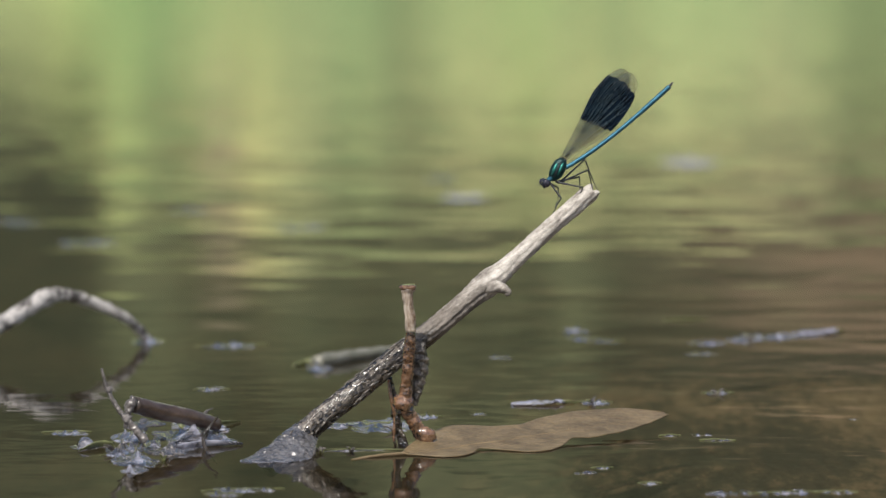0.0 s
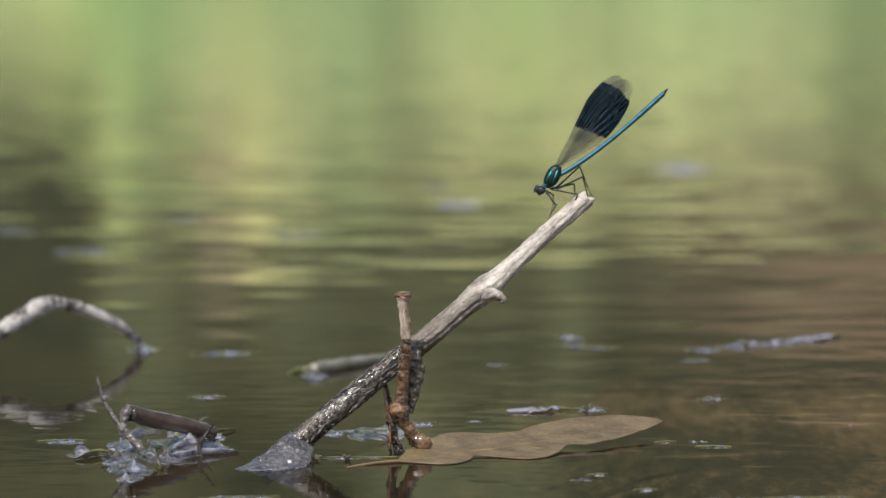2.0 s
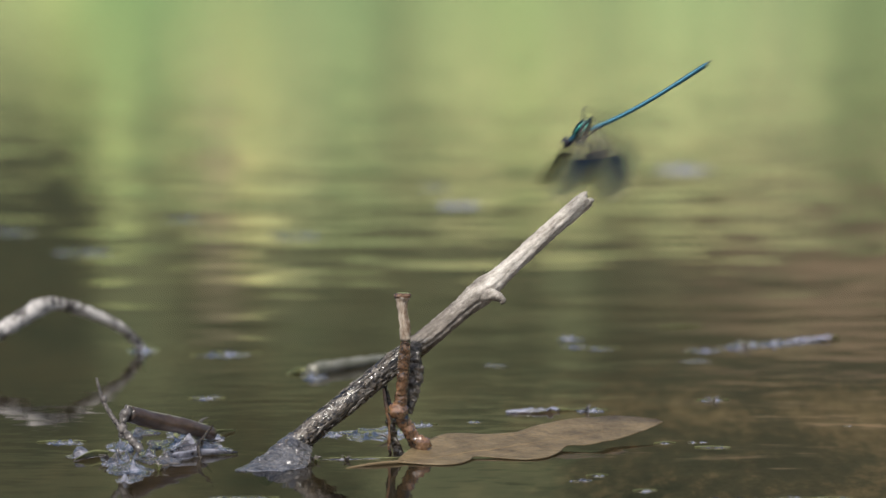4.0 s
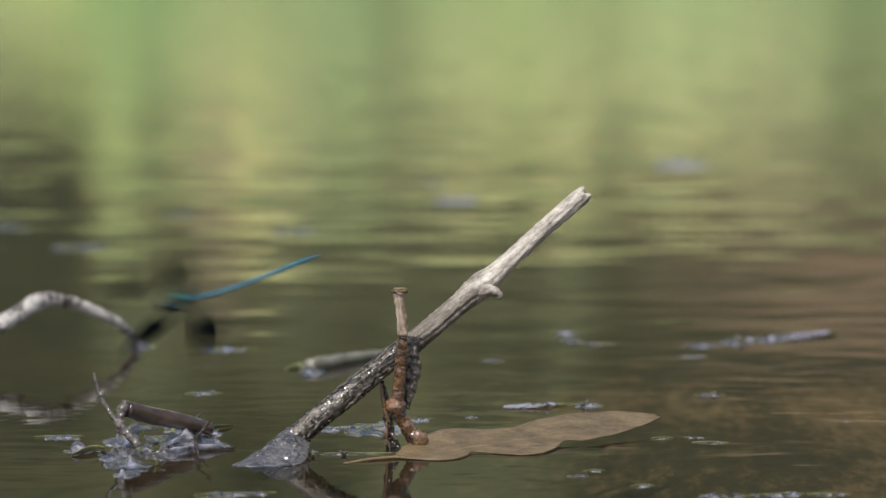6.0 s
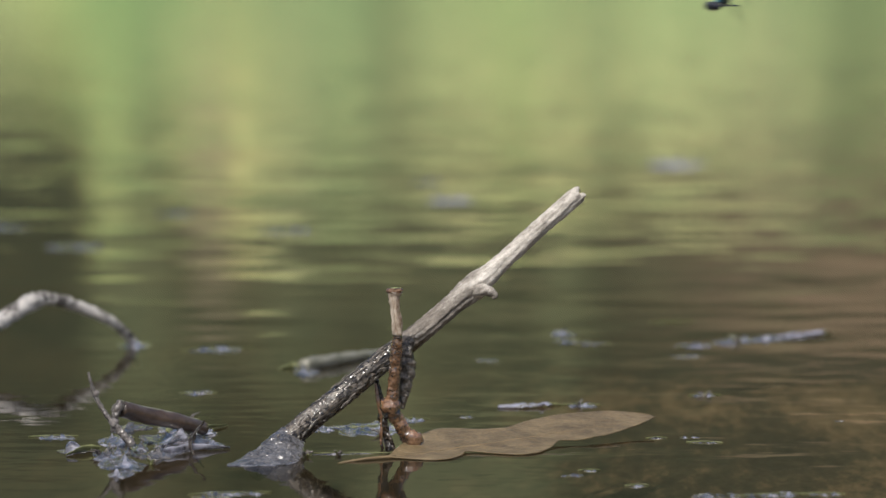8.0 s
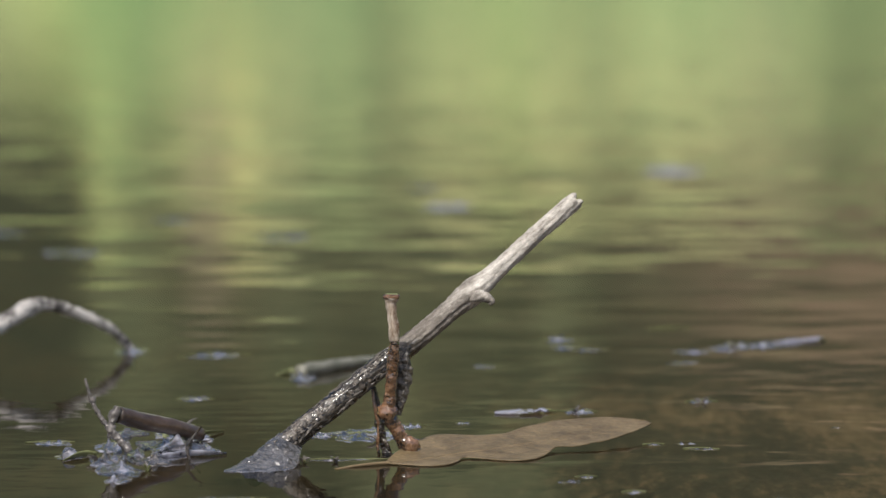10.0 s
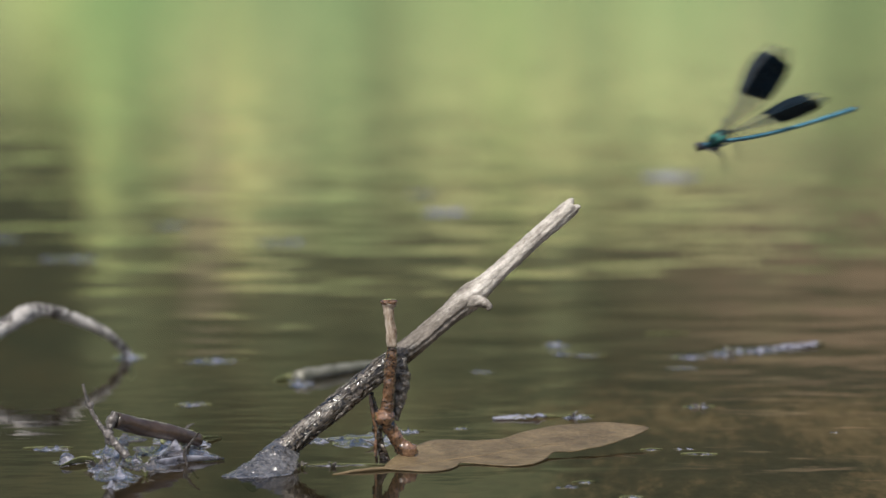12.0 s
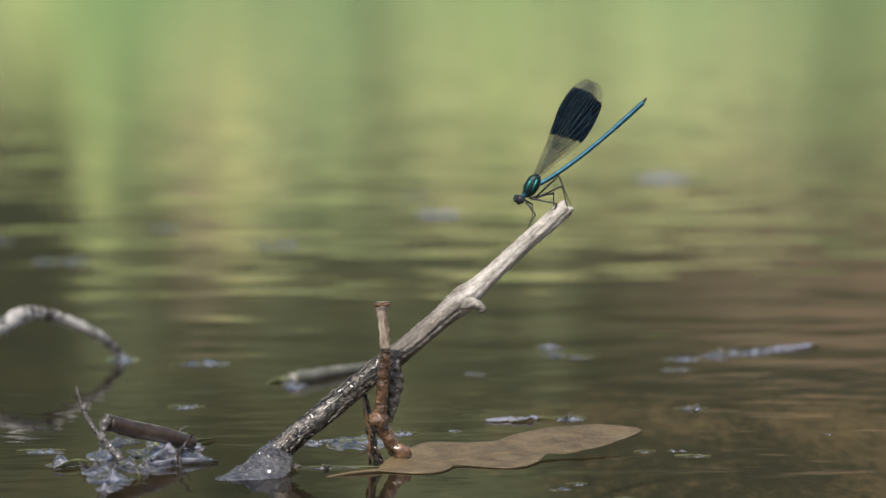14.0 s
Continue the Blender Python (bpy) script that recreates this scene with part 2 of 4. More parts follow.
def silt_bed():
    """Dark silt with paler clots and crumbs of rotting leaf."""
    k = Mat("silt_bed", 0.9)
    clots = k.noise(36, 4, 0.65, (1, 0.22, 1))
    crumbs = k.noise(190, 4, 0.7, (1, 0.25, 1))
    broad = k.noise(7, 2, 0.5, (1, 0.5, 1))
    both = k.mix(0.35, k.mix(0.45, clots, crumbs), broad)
    dimmed_silt = k.ramp(both, [(0.42, (0.008, 0.007, 0.005)), (0.58, (0.050, 0.039, 0.026))])
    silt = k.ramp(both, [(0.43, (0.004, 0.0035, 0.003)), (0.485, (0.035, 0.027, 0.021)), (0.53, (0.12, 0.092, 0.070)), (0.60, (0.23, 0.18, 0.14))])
    # darker with depth: light lost in the water, put into the bed colour
    k.color(k.mix(k.span(k.axis(2), -0.046, -0.018), dimmed_silt, silt))
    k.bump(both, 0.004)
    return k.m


def wet_film():
    k = Mat("wet_film", 0.10, 0.0, 1.0)
    n = k.noise(190, 3, 0.55)
    k.color(k.ramp(n, [(0.38, (0.025, 0.025, 0.027)), (0.50, (0.15, 0.15, 0.178)), (0.63, (0.40, 0.40, 0.465))]))
    k.set(k.b, **{"Coat Weight": 1.0, "Coat Roughness": 0.15, "Alpha": 0.82})
    k.bump(k.noise(260, 2, 0.5), 0.0005)
    return k.m


def wing_clear():
    k = Mat("wing_clear", 0.45, 0.0, 0.15)
    k.color((0.20, 0.18, 0.13))
    k.b.inputs["Alpha"].default_value = 0.15
    return k.m


def wing_band():
    k = Mat("wing_band", 0.5, 0.0, 0.12)
    n = k.noise(300, 3, 0.5)
    k.color(k.ramp(n, [(0.3, (0.001, 0.004, 0.009)), (0.7, (0.003, 0.012, 0.026))]))
    k.b.inputs["Alpha"].default_value = 0.95
    return k.m


WOOD = branch_wood()
WATER = water_surface()
FOLIAGE = glowing_foliage()
FILM = wet_film()
CLEAR, BAND = wing_clear(), wing_band()
BED = silt_bed()
EARTH = mottled("bank_earth", (0.05, 0.06, 0.02), (0.12, 0.14, 0.05), 2, 0.02, 0.9)
ROTTEN = mottled("rotten_twig", (0.014, 0.009, 0.006), (0.26, 0.138, 0.072), 190, 0.0010, 0.12, spec=1.0, lo=0.41, hi=0.58, coat=1.0)
PALE_TWIG = mottled("pale_twig", (0.15, 0.09, 0.05), (0.62, 0.53, 0.43), 230, 0.0008, 0.25, stretch=(1, 1, 0.3), lo=0.38, hi=0.60, coat=0.7)
SLIME = mottled("slime_film", (0.006, 0.0055, 0.005), (0.19, 0.185, 0.19), 260, 0.0008, 0.2, spec=0.8, coat=0.8)
# lilac base colour stands in for sky mirrored on the wet skin
PALE_FILM = mottled("pale_film", (0.20, 0.205, 0.265), (0.46, 0.465, 0.58), 60, 0.0002, 0.25, spec=1.0)
DARK_ROOT = mottled("dark_root", (0.006, 0.005, 0.004), (0.07, 0.048, 0.030), 260, 0.0022, 0.2, coat=1.0)
WET_BARK = mottled("wet_bark", (0.008, 0.0065, 0.005), (0.20, 0.168, 0.135), 400, 0.0006, 0.45, spec=0.6, lo=0.42, hi=0.62, coat=0.5)
LEAF = mottled("dead_leaf", (0.080, 0.056, 0.027), (0.25, 0.185, 0.10), 130, 0.0006, 0.45, lo=0.34, hi=0.66)
CRUST = mottled("slime_crust", (0.018, 0.015, 0.012), (0.15, 0.138, 0.132), 170, 0.0012, 0.14, spec=1.0, coat=1.0)
VEIN = mottled("leaf_vein", (0.13, 0.092, 0.048), (0.25, 0.185, 0.10), 90, 0, 0.6)
ARCH = mottled("arched_twig", (0.03, 0.025, 0.022), (0.56, 0.53, 0.50), 95, 0.0012, 0.6, lo=0.455, hi=0.545)
REED = mottled("hollow_stem", (0.018, 0.011, 0.008), (0.10, 0.066, 0.045), 120, 0.0003, 0.3, stretch=(0.2, 1, 1), coat=0.8)
SPRIG = mottled("grey_sprig", (0.03, 0.025, 0.022), (0.24, 0.215, 0.20), 300, 0.0006, 0.4, coat=0.7)
BLADE = mottled("yellow_green_blade", (0.07, 0.08, 0.03), (0.25, 0.265, 0.12), 150, 0.0002, 0.35)
GREY_STEM = mottled("soaked_stem", (0.10, 0.10, 0.07), (0.30, 0.29, 0.24), 90, 0.0005, 0.3)
BLUE = mottled("blue_chitin", (0.012, 0.06, 0.10), (0.055, 0.19, 0.26), 320, 0.0001, 0.46, 0.6)
GREEN = mottled("green_chitin", (0.003, 0.014, 0.016), (0.012, 0.06, 0.058), 420, 0.0002, 0.42, 0.5)
PLATE = mottled("green_plate", (0.012, 0.09, 0.085), (0.06, 0.30, 0.25), 420, 0.0001, 0.40, 0.7)
PALE_SPOT = mottled("pale_spot", (0.25, 0.27, 0.30), (0.5, 0.52, 0.55), 600, 0, 0.5)
BLACK = mottled("black_chitin", (0.006, 0.007, 0.010), (0.03, 0.035, 0.045), 500, 0, 0.3)
EYE_MAT = mottled("compound_eye", (0.008, 0.008, 0.012), (0.05, 0.05, 0.07), 900, 0.00002, 0.15)
WING_VEIN = mottled("wing_vein", (0.02, 0.04, 0.05), (0.06, 0.105, 0.13), 200, 0, 0.4, 0.3)


# ---- building helpers ----
def thing(name, at, label, category, group="", kind=""):
    """An empty at a place given in millimetres; its parts hang from it."""
    ob = new(name)
    ob.location = Vector(at) * MM
    ob.empty_display_size = 0.005
    return tagged(ob, label, category, group, kind)


def mesh_of(bm, name, mats, smooth=True):
    me = bpy.data.meshes.new(name)
    bmesh.ops.recalc_face_normals(bm, faces=bm.faces)
    bm.to_mesh(me)
    bm.free()
    for m in mats if isinstance(mats, (list, tuple)) else [mats]:
        me.materials.append(m)
    me.shade_smooth() if smooth else None
    return me


def origin_of(ob):
    """Where a thing or part lies, from the locations of its chain."""
    place = Vector((0, 0, 0))
    while ob is not None:
        place += ob.location
        ob = ob.parent
    return place


def part(name, bm, mats, parent, label="", smooth=True, local=False):
    """A bmesh in world metres (or the parent's own space) as one mesh under a thing or part."""
    if not local:
        bmesh.ops.translate(bm, verts=bm.verts, vec=-origin_of(parent))
    ob = new(name, mesh_of(bm, name, mats, smooth))
    ob.parent = parent
    return tagged(ob, label)


def spline(points, n):
    """n + 1 samples of a smooth curve through rows of numbers."""
    p = [np.array(q, float) for q in points]
    p = [2 * p[0] - p[1]] + p + [2 * p[-1] - p[-2]]
    out = []
    for i in range(n + 1):
        u = i / n * (len(p) - 3)
        k = min(int(u), len(p) - 4)
        f = u - k
        a, b, c, d = p[k:k + 4]
        out.append(0.5 * (2 * b + (c - a) * f + (2 * a - 5 * b + 4 * c - d) * f * f + (3 * b - a - 3 * c + d) * f ** 3))
    return out


def tube(points, n=24, seg=10, rough=0.0, freq=0.4, seed=0.0, bm=None, flat=1.0, ridge=0.0):
    """A tube through (x, y, z, radius) in millimetres, with a bumpy skin."""
    bm = bm or bmesh.new()
    rows = spline(points, n)
    rings, side = [], None
    for i, q in enumerate(rows):
        ahead = Vector(rows[min(i + 1, n)][:3]) - Vector(rows[max(i - 1, 0)][:3])
        ahead.normalize()
        if side is None:
            side = ahead.cross(Vector((0.3, 1, 0.2))).normalized()
        side = (side - ahead * side.dot(ahead)).normalized()
        up = ahead.cross(side)
        c, ring = Vector(q[:3]), []
        for j in range(seg):
            a = 2 * math.pi * j / seg
            way = side * math.cos(a) + up * math.sin(a) * flat
            r = max(q[3], 0.01)
            v = c + way * r
            if rough:
                r *= 1 + rough * (noise.noise(v * freq + Vector((seed, 0, 0))) + 0.6 * noise.noise(v * freq * 2.7 + Vector((0, seed, 0))))
                v = c + way * r
            if ridge:
                v += way * r * ridge * noise.noise(Vector((math.cos(a) * 3.4 + seed, math.sin(a) * 3.4, i / n * 9)))
            ring.append(bm.verts.new(v * MM))
        rings.append(ring)
    for a, b in zip(rings, rings[1:]):
        for j in range(seg):
            bm.faces.new((a[j], a[(j + 1) % seg], b[(j + 1) % seg], b[j]))
    bm.faces.new(rings[0][::-1])
    bm.faces.new(rings[-1])
    return bm


def blob(x, y, z, rx, ry, rz, rough=0.2, seed=0.0, bm=None, turn=0.0, seg=14, spiky=False):
    """A lumpy ellipsoid, millimetres."""
    bm = bm or bmesh.new()
    made = bmesh.ops.create_uvsphere(bm, u_segments=seg, v_segments=max(6, seg * 2 // 3), radius=1)["verts"]
    m = Matrix.Rotation(turn, 3, "Z")
    for v in made:
        if spiky:
            k = 1 + rough * (1.5 * (1 - 2.2 * abs(noise.noise(v.co * 1.7 + Vector((seed, seed * 0.7, 0))))) - 0.8 + 0.35 * noise.noise(v.co * 4 + Vector((seed, 0, 3))))
        else:
            k = 1 + rough * (noise.noise(v.co * 1.6 + Vector((seed, seed * 0.7, 0))) + 0.5 * noise.noise(v.co * 4 + Vector((seed, 0, 3))))
        v.co = (m @ Vector((v.co.x * rx * k, v.co.y * ry * k, v.co.z * rz * k)) + Vector((x, y, z))) * MM
    return bm


def sheet(nx, ny, at, thick=0.0):
    """A closed thin sheet: at(u, v) gives millimetres."""
    bm = bmesh.new()
    levels = []
    for s in ((0.5, -0.5) if thick else (0,)):
        levels.append([[bm.verts.new((Vector(at(i / nx, j / ny)) + Vector((0, 0, s * thick))) * MM) for j in range(ny + 1)] for i in range(nx + 1)])
    for g in levels:
        for i in range(nx):
            for j in range(ny):
                bm.faces.new((g[i][j], g[i + 1][j], g[i + 1][j + 1], g[i][j + 1]))
    if thick:
        a, b = levels
        rim = [(i, 0) for i in range(nx)] + [(nx, j) for j in range(ny)] + [(i, ny) for i in range(nx, 0, -1)] + [(0, j) for j in range(ny, 0, -1)]
        for (i, j), (k, l) in zip(rim, rim[1:] + rim[:1]):
            bm.faces.new((a[i][j], a[k][l], b[k][l], b[i][j]))
    return bm


# ---- the water, its bed and the far bank ----
def ground():
    def at(u, v):
        x, y = (u - 0.5) * 120, -30 + v * 110
        deep = -0.085 + 0.01 * noise.noise(Vector((x * 3, y * 3, 0)))
        rise = max(0.0, min(1.0, (y - 26.5) / 2.5)) * 0.16 + max(0.0, min(1.0, (-3.5 - y) / 2)) * 0.6
        return x * 1000, y * 1000, (deep + rise) * 1000
    ob = new("ground", mesh_of(sheet(90, 110, at), "ground", [EARTH]))
    tagged(ob, "earth banks and grassy land round the pond", "ground", kind="structure")

    def silt(u, v):
        x, w = 30 * (2 * u - 1) ** 3, v * 1.54 - 0.54
        y = 26.8 * w ** 3
        shoal = (0.5 + 0.5 * math.tanh((x - 0.02) / 0.07)) * (0.5 - 0.5 * math.tanh((y - 0.55) / 0.24))
        shoal *= 0.5 - 0.5 * math.tanh((math.hypot((x - 0.5) / 1.0, y / 1.25) + 0.3 * noise.noise(Vector((x * 2.3, y * 2.3, 7))) - 1) / 0.16)
        deep = -52 + 40 * shoal + 6 * noise.noise(Vector((x * 2, y * 2, 1))) * (1 - shoal) + 1.6 * noise.noise(Vector((x * 22, y * 9, 3))) * shoal
        return x * 1000, y * 1000, deep
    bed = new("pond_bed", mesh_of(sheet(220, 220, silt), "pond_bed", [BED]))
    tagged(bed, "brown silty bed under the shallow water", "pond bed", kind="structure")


def water():
    bm = bmesh.new()
    bmesh.ops.create_grid(bm, x_segments=2, y_segments=2, size=1)
    for v in bm.verts:
        v.co = Vector((v.co.x * 50, v.co.y * 16 + 12.4, 0))
    ob = new("water", mesh_of(bm, "water", [WATER], False))
    return tagged(ob, "calm rippled brown water mirroring green banks", "water", kind="structure")


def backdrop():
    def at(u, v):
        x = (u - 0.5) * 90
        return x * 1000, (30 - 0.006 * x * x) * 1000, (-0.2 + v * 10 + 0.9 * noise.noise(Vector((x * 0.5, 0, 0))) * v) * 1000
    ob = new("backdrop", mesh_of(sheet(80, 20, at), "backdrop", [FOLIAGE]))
    tagged(ob, "glowing backdrop of green bank foliage, sunlight painted in", "backdrop", kind="structure")


# ---- the perch ----
def perch_branch():
    t = thing("perch_branch", (-38.4, -15.6, 0), "bare slanting branch, bleached dry above and dark wet below", "branch")
    part("shaft", tube([(-43.0, -18.0, -4.0, 3.2), (-37.6, -14.0, 0.6, 3.7), (-28.5, -9.0, 8.5, 3.2), (-15.5, -3.0, 18.3, 3.2), (-6.0, 3.0, 25.5, 3.2), (3.6, 6.0, 32.4, 3.1), (13.0, 9.0, 40.2, 3.0),
                        (20.2, 12.0, 45.8, 3.6), (26.4, 13.0, 51.1, 2.6), (36.1, 16.0, 59.9, 2.5), (44.4, 19.0, 66.9, 2.45), (50.6, 20.0, 72.1, 2.5)], 340, 64, 0.075, 0.85, 3.0, ridge=0.13), WOOD, t)
    part("spur", tube([(17.9, 11.0, 44.3, 2.5), (22.0, 9.0, 45.1, 2.0), (24.4, 7.0, 44.9, 1.5), (26.0, 6.0, 43.8, 0.9), (25.2, 6.0, 43.0, 0.5)], 20, 12, 0.15, 0.6, 5.0), WOOD, t, "broken side shoot stub")
    part("splinter", tube([(48.6, 19.0, 71.6, 1.3), (49.9, 20.0, 73.2, 1.0), (50.6, 20.0, 74.1, 0.3)], 10, 8, 0.25, 0.9, 1.0), WOOD, t, "jagged pale splinter")
    part("splinter", tube([(50.4, 19.0, 71.2, 1.1), (52.0, 19.0, 71.6, 0.8), (52.7, 19.0, 71.7, 0.3)], 10, 8, 0.25, 0.9, 2.0), WOOD, t, "jagged pale splinter")
    part("bark", tube([(-35.0, -12.8, 3.0, 2.6), (-32.6, -11.2, 5.0, 3.25), (-28.5, -9.0, 8.5, 3.2), (-15.5, -3.0, 18.3, 3.2), (-6.0, 3.0, 25.5, 3.2), (-1.0, 4.6, 29.1, 3.0), (3.0, 5.8, 32.0, 2.5)], 210, 64, 0.09, 0.8, 7.0, ridge=0.07), WET_BARK, t, "soaked black knobbly bark")
    rnd = random.Random(4)
    low, up = Vector((-36.8, -16.0, 2.2)), Vector((-0.8, 2.0, 30.8))
    along = (up - low).normalized()
    for i in range(44):
        c = low.lerp(up, rnd.random())
        off = Vector((rnd.uniform(-1, 1), rnd.uniform(-1.0, 0.3), rnd.uniform(-0.8, 1)))
        c += (off - along * off.dot(along)).normalized() * 3.05
        r, reach = rnd.uniform(0.2, 0.45), along * rnd.uniform(0.8, 2.6) + Vector((0, 0, rnd.uniform(-0.5, 0.5)))
        part("bark_flake", tube([(*(c - reach), r * 0.25), (*(c - reach * 0.3), r), (*(c + reach * 0.4), r * 0.8), (*(c + reach), r * 0.2)], 8, 7, 0.45, 1.3, i * 3.1), WET_BARK, t)
    part("wet_crust", tube([(-32.4, -11.0, 5.5, 3.3), (-34.9, -13.0, 3.5, 3.6), (-37.1, -15.0, 1.7, 3.8), (-39.9, -17.0, -0.6, 3.6), (-42.0, -18.5, -2.4, 3.0)], 90, 40, 0.10, 0.6, 2.2, flat=0.85), CRUST, t, "grey slime crust at the waterline")
    top = Vector((-31.6, -10.6, 5.9))

    def slime(u, v):
        a = 2 * math.pi * u
        k = 1 + 0.16 * noise.noise(Vector((math.cos(a) * 1.5, math.sin(a) * 1.5, 4.1))) + 0.07 * noise.noise(Vector((math.cos(a) * 5, math.sin(a) * 5, 1.1)))
        tail = 1.35 * max(0.0, -math.cos(a)) ** 3
        low = Vector((-38.6, -24.0, 0.05)) + Vector((math.cos(a) * (8.0 + 2.6 * tail) * k, math.sin(a) * 11 * k - 6 * tail, 0))
        high = top + Vector((math.cos(a) * 3.3, math.sin(a) * 3.3, math.cos(a) * -2.2))
        q = low.lerp(high, v)
        w = (1.1 * noise.noise(q * 0.28) + 0.75 * noise.noise(q * 0.7) + 0.3 * noise.noise(q * 1.6)) * math.sin(math.pi * min(1, v + 0.04))
        return q.x, q.y, 0.05 + high.z * v ** 1.45 + w
    part("slime_skirt", sheet(96, 44, slime), SLIME, t, "pale slimy film drawn up round the wet branch")
    rim = [slime(u / 40, 0.012) for u in range(18, 41)]
    part("film_rim", tube([(x, y, z + 0.05, 0.13 + 0.06 * noise.noise(Vector((x, y, 0)))) for x, y, z in rim], 90, 8, 0.3, 0.8, 2.0), FILM, t, "pale bead of film along the waterline")
    for x, y, z, r, seed in ((-34.6, -17.0, 2.8, 2.9, 1.3), (-37.5, -16.5, 4.4, 1.8, 6.3), (-31.5, -16.5, 0.8, 1.9, 3.4)):
        part("slime_lump", blob(x, y, z, r * 1.3, r, r * 0.8, 0.35, seed, seg=26), CRUST, t, "glossy dark slime lump")
    rnd = random.Random(21)
    for i in range(9):
        x, y = rnd.uniform(-35, -28), rnd.uniform(-26, -16)
        h = rnd.uniform(1.2, 2.8)
        part("bristle", tube([(x, y, 0.3, 0.2), (x + rnd.uniform(-0.8, 0.8), y, h * 0.6 + 0.6, 0.14), (x + rnd.uniform(-1.6, 1.6), y, h + 0.6, 0.05)], 6, 5), SPRIG, t)


def skirt(u, v, x, y, rx, ry, h, seed):
    """A meniscus: water skin that climbs towards its middle."""
    a = 2 * math.pi * u
    k = 1 + 0.22 * noise.noise(Vector((math.cos(a) * 1.3 + seed, math.sin(a) * 1.3, seed)))
    r = (1 - v) * k
    return x + math.cos(a) * rx * r, y + math.sin(a) * ry * r, 0.1 + h * v ** 1.5


def upright_twig():
    t = thing("upright_twig", (1.3, 3.7, 0), "short upright rotten twig, reddish brown and wet", "twig")
    part("stem", tube([(4.1, -1.0, -1.5, 2.69), (1.3, -2.0, 3.2, 2.18), (-1.4, -3.0, 7.7, 1.95), (-3.9, -4.0, 12.8, 2.25), (-3.4, -5.0, 17.0, 1.75), (-3.0, -6.0, 22.0, 1.65), (-2.5, -7.0, 28.6, 1.75), (-2.0, -8.0, 34.3, 1.26)], 110, 32, 0.17, 0.5, 8.0), ROTTEN, t)
    part("dry_top", tube([(-2.0, -8.0, 33.9, 1.5), (-2.2, -8.0, 38.1, 1.6), (-2.7, -8.0, 41.6, 1.45), (-3.0, -8.0, 44.9, 1.7), (-2.8, -8.0, 46.3, 2.25)], 30, 16, 0.12, 0.7, 2.0), PALE_TWIG, t, "pale dry upper end")
    part("cup", tube([(-2.8, -8.0, 46.0, 2.2), (-2.8, -8.0, 46.8, 2.5), (-2.8, -8.0, 47.4, 2.0)], 8, 16, 0.25, 1.2, 6.0), ROTTEN, t, "flared broken brown tip")
    part("knot", blob(-4.2, -4.5, 13.3, 3.0, 2.8, 2.6, 0.4, 9.1), ROTTEN, t)
    part("knot", blob(2.0, -2.0, 3.5, 3.4, 3.0, 2.6, 0.35, 3.7), ROTTEN, t)
    part("bark_strip", tube([(0.3, 1.0, 30.9, 1.6), (0.7, 0.0, 24.5, 2.2), (0.0, -1.0, 18.1, 1.8), (-1.1, -2.0, 12.0, 0.8)], 60, 24, 0.40, 0.7, 4.0), WET_BARK, t, "dark loose bark strip")
    part("rootlet", tube([(-8.2, 4.0, 19.5, 0.7), (-7.0, 4.0, 14.2, 0.9), (-6.5, 4.0, 9.3, 1.3), (-5.6, 4.0, 4.4, 1.1), (-4.6, 4.0, -0.9, 1.0)], 30, 10, 0.35, 0.6, 7.0), DARK_ROOT, t, "thin dark rootlet")
    part("rootlet", tube([(-8.5, 3.0, 18.9, 0.4), (-7.8, 2.0, 13.7, 0.6), (-6.7, 2.0, 8.3, 0.5), (-7.0, 2.0, 2.2, 0.5), (-5.9, 2.0, -1.9, 0.4)], 30, 8, 0.3, 0.8, 2.0), ROTTEN, t, "thin orange-brown rootlet")
    part("rootlet", tube([(-4.5, -5.0, 11.8, 0.8), (-6.0, -4.0, 7.4, 0.7), (-4.0, -4.0, 3.0, 0.6), (-2.9, -4.0, -0.3, 0.5)], 24, 8, 0.3, 0.8, 4.0), DARK_ROOT, t)
    part("film_skirt", sheet(36, 8, lambda u, v: skirt(u, v, 2.9, 0.0, 7.0, 9, 3.4, 4.4)), FILM, t, "water skin drawn up round the twig")


